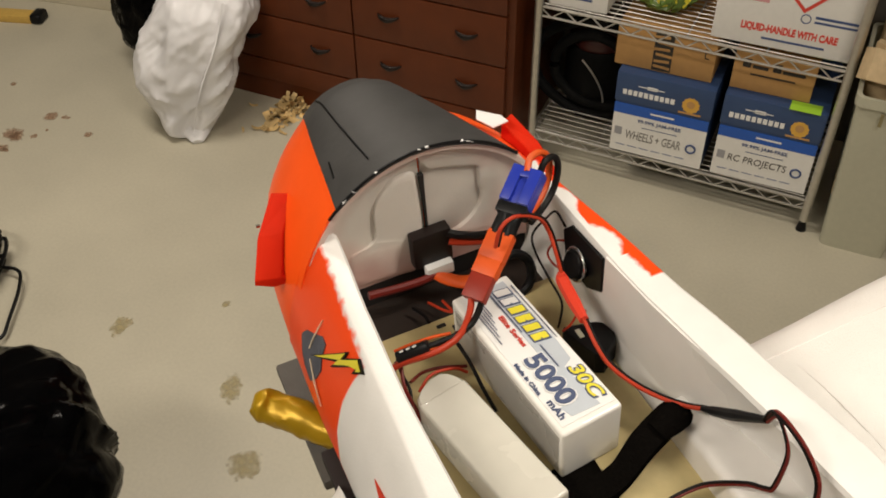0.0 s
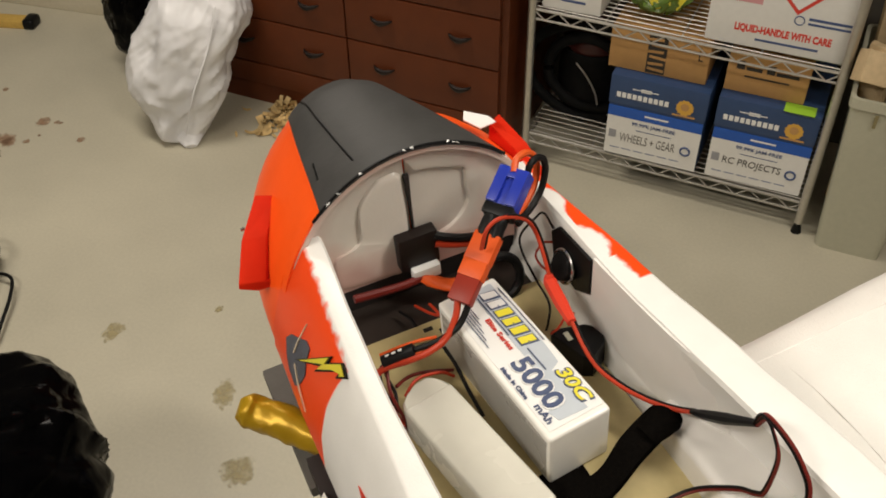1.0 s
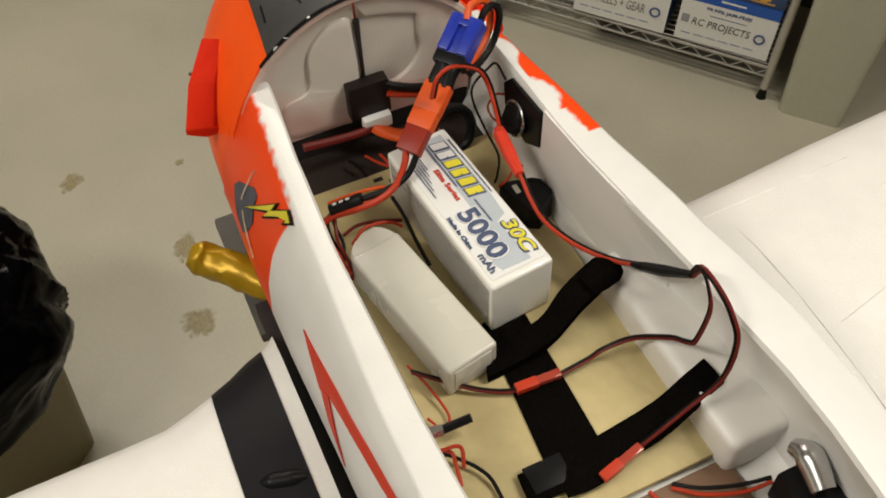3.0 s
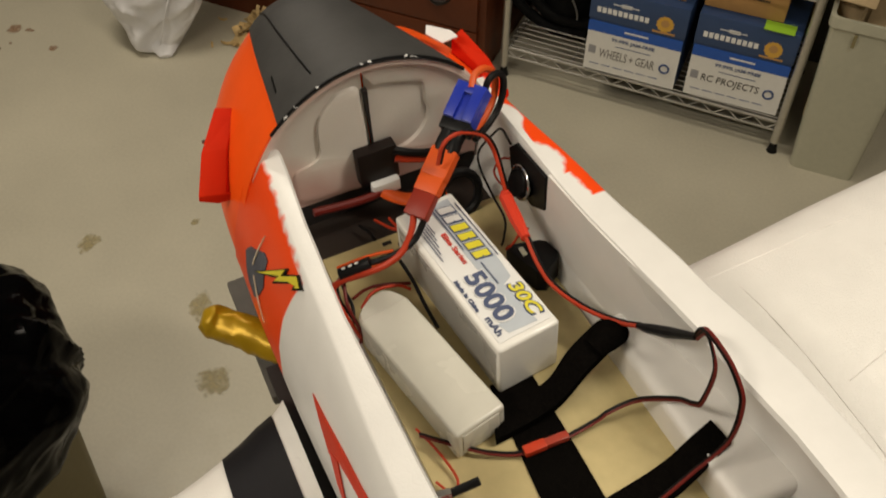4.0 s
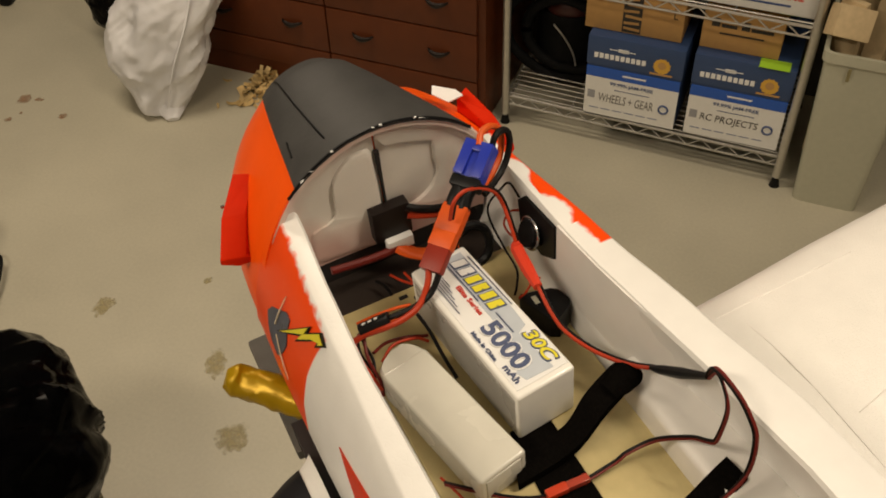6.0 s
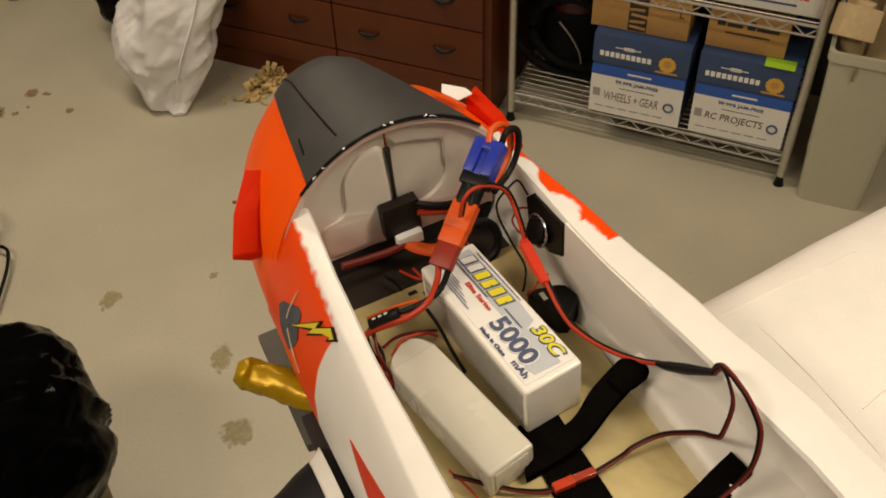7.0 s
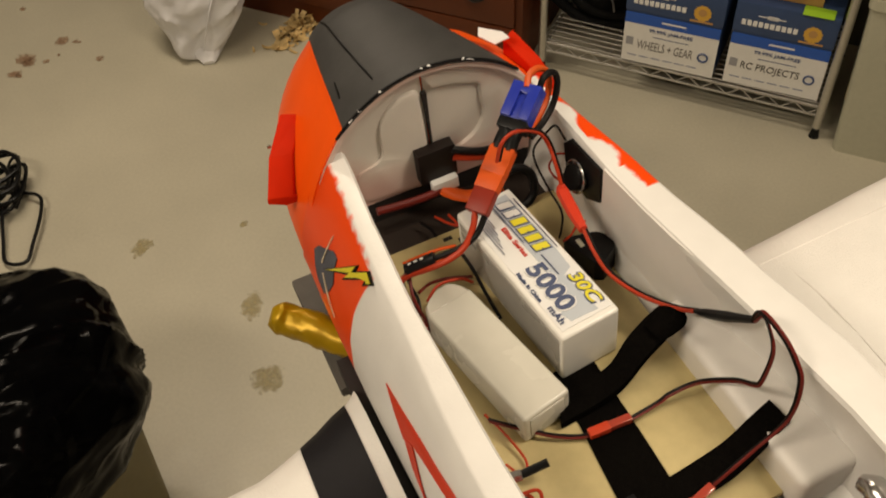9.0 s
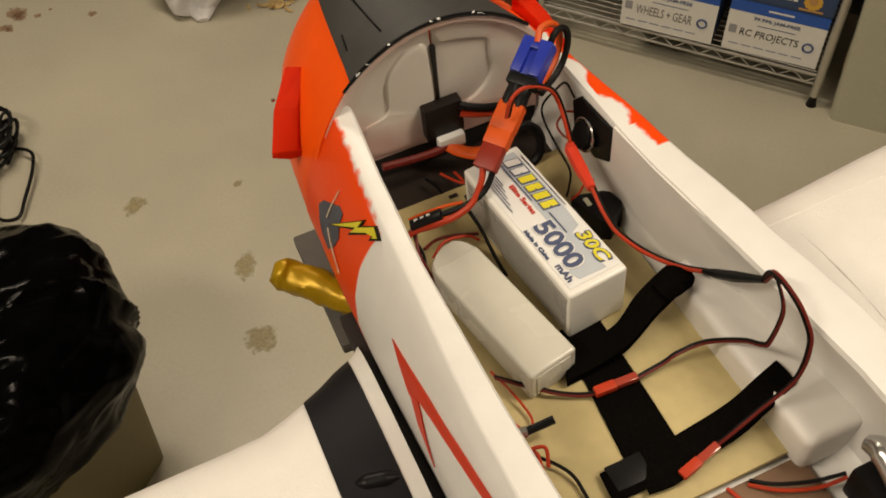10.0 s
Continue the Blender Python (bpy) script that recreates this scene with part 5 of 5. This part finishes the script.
part("hazard_diamond", sheet([(0.0, 0.115), (0.055, 0.17), (0.0, 0.225), (-0.055, 0.17)], 0.001), M_PRINT_R, big_c, "red hazard diamond", smooth=False, m=pose(0.03, 0, 0, 90))
part("hazard_inset", sheet([(0.0, 0.128), (0.042, 0.17), (0.0, 0.212), (-0.042, 0.17)], 0.0018), M_PRINT_W, big_c, "", smooth=False, m=pose(0.03, 0, 0, 90))
part("pink_label", block(-0.135, -0.06, -0.001, 0, 0.125, 0.175), mat("pink_print", (0.6, 0.3, 0.32), 0.6), big_c, "pink label", smooth=False)
wc = empty("white_box", pose(-0.655, 2.385, 0.5385), "small white carton on the wire shelf", "box")
part("body", block(-0.085, 0.085, 0, 0.25, 0, 0.16, 0.003), M_CARTON_W, wc)
part("print_bar", block(-0.03, 0.04, -0.0008, 0, 0.028, 0.035), M_PRINT_B, wc, smooth=False)


def lumpy(rx, ry, rz, seed, amp=0.12, freq=3.0, sub=4, sharp=0.0, crease=0.0, drape=0.0):
    bm = bmesh.new()
    bmesh.ops.create_icosphere(bm, subdivisions=sub, radius=1)
    off = Vector((seed * 7.3, seed * 3.1, seed * 1.7))
    for v in bm.verts:
        d = v.co.normalized()
        n = noise.fractal(d * freq + off, 0.9, 2.1, 4)
        ridge = abs(noise.noise(d * freq * 1.7 + off * 2))
        v.co = Vector((d.x * rx, d.y * ry, d.z * rz)) * (1 + amp * n - sharp * (1 - ridge) ** 4)
        if drape:
            for size, w in ((0.75, 1.0), (1.5, 0.35)):
                q = Vector(((d.x + d.y) * 0.55, (d.y - d.x) * 2.0 + 0.8 * d.z, d.z * 0.9)) * size * 1.5 + off
                q += 0.45 * noise.noise_vector(q * 0.6)
                v.co *= 1 + drape * w * (0.45 - 2.2 * abs(noise.noise(q)))
        if crease:
            for size, w in ((1.6, 1.0), (3.2, 0.5)):
                q = Vector((d.x * 1.5 + d.z * 0.6, d.y * 0.9, d.z * 1.2 - d.x * 0.5)) * size + off
                near = noise.voronoi(q + 0.35 * noise.noise_vector(q * 0.8))[0]
                v.co *= 1 + crease * w * (0.5 - near[0] + 0.5 * max(0, 1 - 6 * (near[1] - near[0])))
    return bm


green = empty("green_bag", pose(-0.43, 2.50, 0.60), "translucent green net bag of small parts", "bag")
part("film", lumpy(0.09, 0.10, 0.062, 2, 0.15, 3, 4, 0.1), mat("green_film", (0.10, 0.16, 0.025), 0.25, grain=0.3, grain_size=30, bump=0.4), green)
for k in range(5):
    part("yellow_slip", block(-0.02, 0.02, -0.004, 0.004, -0.012, 0.012, 0.002), M_TEXT_Y, green, m=pose(-0.06 + 0.03 * k, -0.088 + 0.012 * abs(k - 2), 0.0 + 0.012 * (k % 2), 20, 30 * k, 10))

# dark shop vacuum with hose on the bottom shelf
M_VAC = mat("dusty_black_plastic", (0.006, 0.006, 0.006), 0.7, grain=0.3, spec=0.12)
vac = empty("shop_vacuum", pose(-0.64, 2.64, 0.113), "dark shop vacuum with a red lid and coiled hose", "vacuum")
part("drum", tube([(0, 0, 0.0), (0, 0, 0.02), (0, 0, 0.18), (0, 0, 0.2)], [0.095, 0.11, 0.105, 0.09], 20, 4), M_VAC, vac)
part("lid", lumpy(0.10, 0.10, 0.06, 5, 0.05, 2, 3), mat("dull_red_plastic", (0.045, 0.007, 0.005), 0.4, grain=0.1), vac, "dull red lid", m=pose(0, 0, 0.22))
part("hose", tube([(0.02 + (0.10 + 0.01 * k) * math.cos(0.9 * k), -0.11, 0.16 + (0.10 + 0.006 * k) * math.sin(0.9 * k)) for k in range(14)], 0.017, 10, 6), M_VAC, vac, "coiled black hose")
part("cord", tube([(-0.02, -0.13, 0.19), (0.02, -0.135, 0.15), (0.05, -0.135, 0.10), (0.06, -0.135, 0.06)], 0.003, 6), M_CHROME, vac)


# ---- waste bin with scrap wood ----
def tapered(w0, d0, w1, d1, h, wall, r=0.02):
    """An open-topped tapered bin with rounded corners and a rim."""
    def ring(w, d, z, rr):
        out = []
        for cx, cy, a0 in ((1, 1, 0), (-1, 1, 90), (-1, -1, 180), (1, -1, 270)):
            for k in range(4):
                a = radians(a0 + 30 * k)
                out.append(Vector((cx * (w / 2 - rr) + rr * math.cos(a), cy * (d / 2 - rr) + rr * math.sin(a), z)))
        return out
    rs = [ring(w0, d0, 0, r), ring(w1, d1, h - 0.03, r), ring(w1 + 0.014, d1 + 0.014, h - 0.028, r), ring(w1 + 0.014, d1 + 0.014, h, r), ring(w1 - 2 * wall, d1 - 2 * wall, h, r * 0.8), ring(w0 - 2 * wall, d0 - 2 * wall, 0.01, r * 0.8)]
    return loft(rs)


bin_r = empty("waste_bin", pose(0.232, 2.49, 0, 0, 0, 0), "beige plastic waste bin filled with scrap wood", "waste bin")
part("body", tapered(0.175, 0.36, 0.215, 0.40, 0.51, 0.004), M_BIN, bin_r)
part("lip_notch", block(-0.045, -0.037, -0.212, -0.206, 0.44, 0.475), M_BIN_D, bin_r)
for k, (a, b, w, t) in enumerate((((-0.06, -0.10, 0.12), (-0.07, -0.12, 0.62), 0.07, 0.02), ((0.0, -0.05, 0.1), (0.03, 0.0, 0.78), 0.06, 0.018), ((0.05, 0.05, 0.1), (0.06, 0.1, 0.72), 0.08, 0.02), ((-0.03, 0.1, 0.1), (-0.05, 0.15, 0.66), 0.09, 0.02))):
    a, b = Vector(a), Vector(b)
    ob = tagged(part("wood_scrap", block(-w / 2, w / 2, -t / 2, t / 2, 0, (b - a).length, 0.002), M_WOODSCRAP, m=pose(0.232, 2.49, 0) @ Matrix.Translation(a) @ (b - a).to_track_quat("Z", "Y").to_matrix().to_4x4()), "pale offcut of scrap wood standing in the bin", "wood scrap", "wood scraps")
tagged(part("cardboard_offcut", block(-0.048, 0.048, -0.03, 0.03, -0.04, 0.04, 0.003), M_WOODSCRAP, m=pose(0.160, 2.33, 0.578, -28, 14, 18)), "pale board offcut lying across the bin", "wood scrap", "wood scraps")


# ---- white carrier bag, black bags ----
def bag_mesh(rings, folds, seed, depth=0.02):
    """A limp film bag: rings of centre, half-widths and height, with soft swells and sharp creases."""
    rr = []
    n = 150
    for j, (cx, cy, z, a, b) in enumerate(rings):
        ring = []
        for k in range(n):
            q = 2 * math.pi * k / n
            p = Vector((math.cos(q), math.sin(q), z * 5))
            f = 1 + folds * noise.noise(p * 1.3 + Vector((seed, 0, 0)))
            turn = (q - math.pi / 2) % (2 * math.pi)
            for m, w, tilt in ((0.8, 0.45, 1.0), (1.5, 0.25, -0.7), (2.6, 0.16, 1.5), (4.2, 0.10, -1.3)):
                lean = Vector((turn * 0.55 + tilt * z * 3.0, turn * 1.0 * tilt - z * 9.0, seed)) * m
                lean += 0.5 * noise.noise_vector(lean * 0.7)
                f += folds * w * (0.35 - 1.6 * abs(noise.noise(lean)))
            ring.append(Vector((cx + a * f * math.cos(q), cy + b * f * math.sin(q), z + (depth * noise.noise(p * 2 + Vector((seed, seed, 0))) if j else 0))))
        rr.append(ring)
    return loft(rr)


def between_rings(keys, n):
    out = []
    for k in range(n):
        f = k / (n - 1) * (len(keys) - 1)
        i = min(int(f), len(keys) - 2)
        s = f - i
        before, after = keys[max(i - 1, 0)], keys[min(i + 2, len(keys) - 1)]
        out.append(tuple(p + 0.5 * s * (q - o + s * (2 * o - 5 * p + 4 * q - r + s * (3 * (p - q) + r - o))) for o, p, q, r in zip(before, keys[i], keys[i + 1], after)))
    return out


wb = empty("carrier_bag", pose(-1.84, 2.12, 0, 0, 0, 20), "stuffed white plastic carrier bag leaning on the chest", "plastic bag")
part("film", bag_mesh(between_rings([(-0.01, -0.06, 0.0, 0.04, 0.035), (-0.045, -0.03, 0.035, 0.098, 0.10), (-0.035, 0, 0.14, 0.160, 0.13), (-0.004, 0.02, 0.28, 0.172, 0.135), (0.055, 0.04, 0.40, 0.155, 0.12), (0.06, 0.05, 0.49, 0.11, 0.07), (0.06, 0.05, 0.56, 0.06, 0.03)], 90), 0.24, 1.3, 0.005), M_BAG_W, wb)
part("corner", tube([(-0.02, -0.06, 0.04), (0.0, -0.10, 0.02), (0.01, -0.13, 0.008)], [0.06, 0.042, 0.02], 10, flat=0.5), M_BAG_W, wb, "pinched bag corner")
part("pull_strip", tube([(0.150, -0.050, 0.47), (0.112, -0.088, 0.34), (0.050, -0.118, 0.20), (0.000, -0.128, 0.05)], 0.005, 8, flat=0.4), M_BAG_W, wb, "stretched strip of film down the front")
part("handle_loop", tube([(0.03, 0.03, 0.50), (0.02, 0.0, 0.58), (0.07, 0.02, 0.64), (0.12, 0.04, 0.57), (0.11, 0.05, 0.48)], 0.014, 8, flat=0.5), M_BAG_W, wb)

kb = empty("refuse_bag", pose(-2.19, 2.40, 0), "small glossy black refuse bag beside the white one", "refuse bag", "black bags")
part("film", lumpy(0.16, 0.14, 0.21, 4, 0.08, 2.2, 5, 0.0, 0.02, 0.10), M_BAG_B, kb, m=pose(0, 0, 0.2))

can = empty("lined_bin", pose(-1.155, 0.47, 0, 0, 0, 3), "tan plastic bin with a bulging black liner", "waste bin")
part("body", tapered(0.36, 0.34, 0.37, 0.38, 0.48, 0.004, 0.03), M_BIN_D, can)
liner = part("liner", lumpy(0.264, 0.312, 0.21, 8, 0.05, 1.4, 6, 0.0, 0.012, 0.06), M_BAG_B, can, "glossy black film liner", m=pose(0.01, 0.01, 0.44))
part("red_tie", tube([(0.155, 0.19, 0.50), (0.175, 0.165, 0.485), (0.19, 0.145, 0.468)], 0.005, 6), M_PRINT_R, can, "red tie showing at the edge")

# ---- on the floor ----
cable = empty("coiled_cable", pose(-1.95, 1.13, 0), "black power cord coiled on the floor", "cable")
part("cord", tube([(-0.03, 0.12, 0.02), (0.07, 0.14, 0.03), (0.125, 0.09, 0.03), (0.18, -0.01, 0.025), (0.205, -0.07, 0.02), (0.15, -0.09, 0.015), (0.09, -0.03, 0.02), (0.02, 0.05, 0.035), (-0.04, 0.09, 0.03)], 0.005, 8, 8), M_BLACK, cable)
part("cord", tube([(-0.04, 0.14, 0.02), (-0.08, 0.18, 0.02), (-0.115, 0.235, 0.02), (-0.105, 0.255, 0.022), (-0.08, 0.235, 0.03), (-0.06, 0.20, 0.03), (-0.03, 0.15, 0.04)], 0.0045, 8, 8), M_BLACK, cable)
part("cord", tube([(-0.04 + (0.065 + 0.026 * math.sin(2.3 * k)) * math.cos(1.35 * k), 0.09 + (0.095 + 0.03 * math.cos(1.7 * k)) * math.sin(1.35 * k), 0.008 + 0.003 * k) for k in range(36)], 0.006, 8, 6), M_BLACK, cable)
part("cord", tube([(0.0, 0.03, 0.01), (0.06, -0.05, 0.008), (0.02, -0.14, 0.008), (-0.08, -0.16, 0.008), (-0.2, -0.10, 0.008)], 0.005, 8, 6), M_BLACK, cable)
part("plug", block(-0.03, 0.02, -0.015, 0.015, 0, 0.03, 0.004), M_BLACK, cable, m=pose(0.03, -0.02, 0.01, 0, 0, 30))
lev = empty("yellow_tool", pose(-2.95, 2.40, 0, 0, 0, 16), "yellow hand tool with a black end cap on the floor", "tool")
part("bar", block(-0.25, 0.10, -0.03, 0.03, 0.0, 0.03, 0.004), mat("tool_yellow", (0.55, 0.36, 0.08), 0.5, grain=0.1), lev)
part("cap", block(0.098, 0.145, -0.036, 0.036, 0.0, 0.040, 0.015, 4), M_BLACK, lev, "black end cap")
tagged(part("cream_board", block(-0.55, 0.55, -0.02, 0.02, 0, 0.12, 0.004), mat("cream_paint", (0.62, 0.57, 0.44), 0.5, grain=0.04, stain=0.05), m=pose(-2.95, 2.58, 0, 0, 0, 8)), "long cream board standing along the wall", "board")

def shaving_curl(bm, c, size, turn):
    """One thin curled chip of wood added to the heap."""
    wide, bend = size * random.uniform(0.25, 0.5), random.uniform(0.5, 2.2)
    m = Matrix.Translation(c) @ pose(0, 0, 0, random.uniform(-50, 50), random.uniform(-35, 35), turn)
    rows = []
    for k in range(5):
        a = bend * (k / 4 - 0.5)
        p = Vector((size * math.sin(a) / bend, 0, size * (1 - math.cos(a)) / bend))
        rows.append([bm.verts.new(m @ (p + Vector((0, y, z)))) for y, z in ((-wide / 2, 0), (wide / 2, 0), (wide / 2, 0.0012), (-wide / 2, 0.0012))])
    for a, b in zip(rows, rows[1:]):
        for k in range(4):
            bm.faces.new((a[k], a[(k + 1) % 4], b[(k + 1) % 4], b[k]))


bm = bmesh.new()
for k in range(150):
    a, r = random.uniform(0, 6.28), abs(random.gauss(0, 0.055))
    c = Vector((r * math.cos(a) * 0.75 + 0.25 * r * math.sin(a), r * math.sin(a) * 1.35, 0.004 + max(0, 0.075 - r) * random.random() * 0.8))
    shaving_curl(bm, c, random.uniform(0.012, 0.05), random.uniform(0, 360))
tagged(part("wood_shavings", bm, M_CRUMPLE, smooth=False, m=pose(-1.605, 2.275, 0)), "small heap of curled pale brown wood shavings on the floor", "shavings", kind="stuff")


def stain(x, y, r, material, seed, squash=1.0, turn=0.0):
    n, pts = 28, []
    for k in range(n):
        a = 2 * math.pi * k / n
        f = r * (1 + 0.55 * noise.noise(Vector((math.cos(a) * 1.3 + seed, math.sin(a) * 1.3, seed))) + 0.25 * noise.noise(Vector((math.cos(a) * 4 + seed, math.sin(a) * 4, seed))))
        pts.append((f * math.cos(a) * squash, f * math.sin(a)))
    return tagged(part("floor_stain", sheet(pts, 0.0003), material, smooth=False, m=pose(x, y, 0.0008, 0, 0, turn)), "flat dried brownish stain on the floor", "stain", "floor stains")


stain(-0.952, 0.988, 0.042, M_STAIN, 1.0)
stain(-1.108, 1.167, 0.046, M_STAIN, 2.4, 0.6, 20)
stain(-1.50, 1.236, 0.040, M_STAIN, 3.3, 0.7)
stain(-1.288, 1.415, 0.012, M_STAIN, 5.1)
for k, (x, y, r) in enumerate(((-2.343, 1.93, 0.032), (-2.368, 1.79, 0.035), (-2.35, 1.72, 0.02), (-2.316, 1.816, 0.016), (-2.282, 1.945, 0.010), (-2.30, 1.86, 0.008), (-2.394, 1.798, 0.045), (-2.368, 1.724, 0.03), (-2.295, 1.946, 0.014), (-2.156, 1.894, 0.018), (-2.606, 2.037, 0.016))):
    stain(x, y, 0.9 * r, M_STAIN_R, 9.7 + k, 0.8, 40 * k)
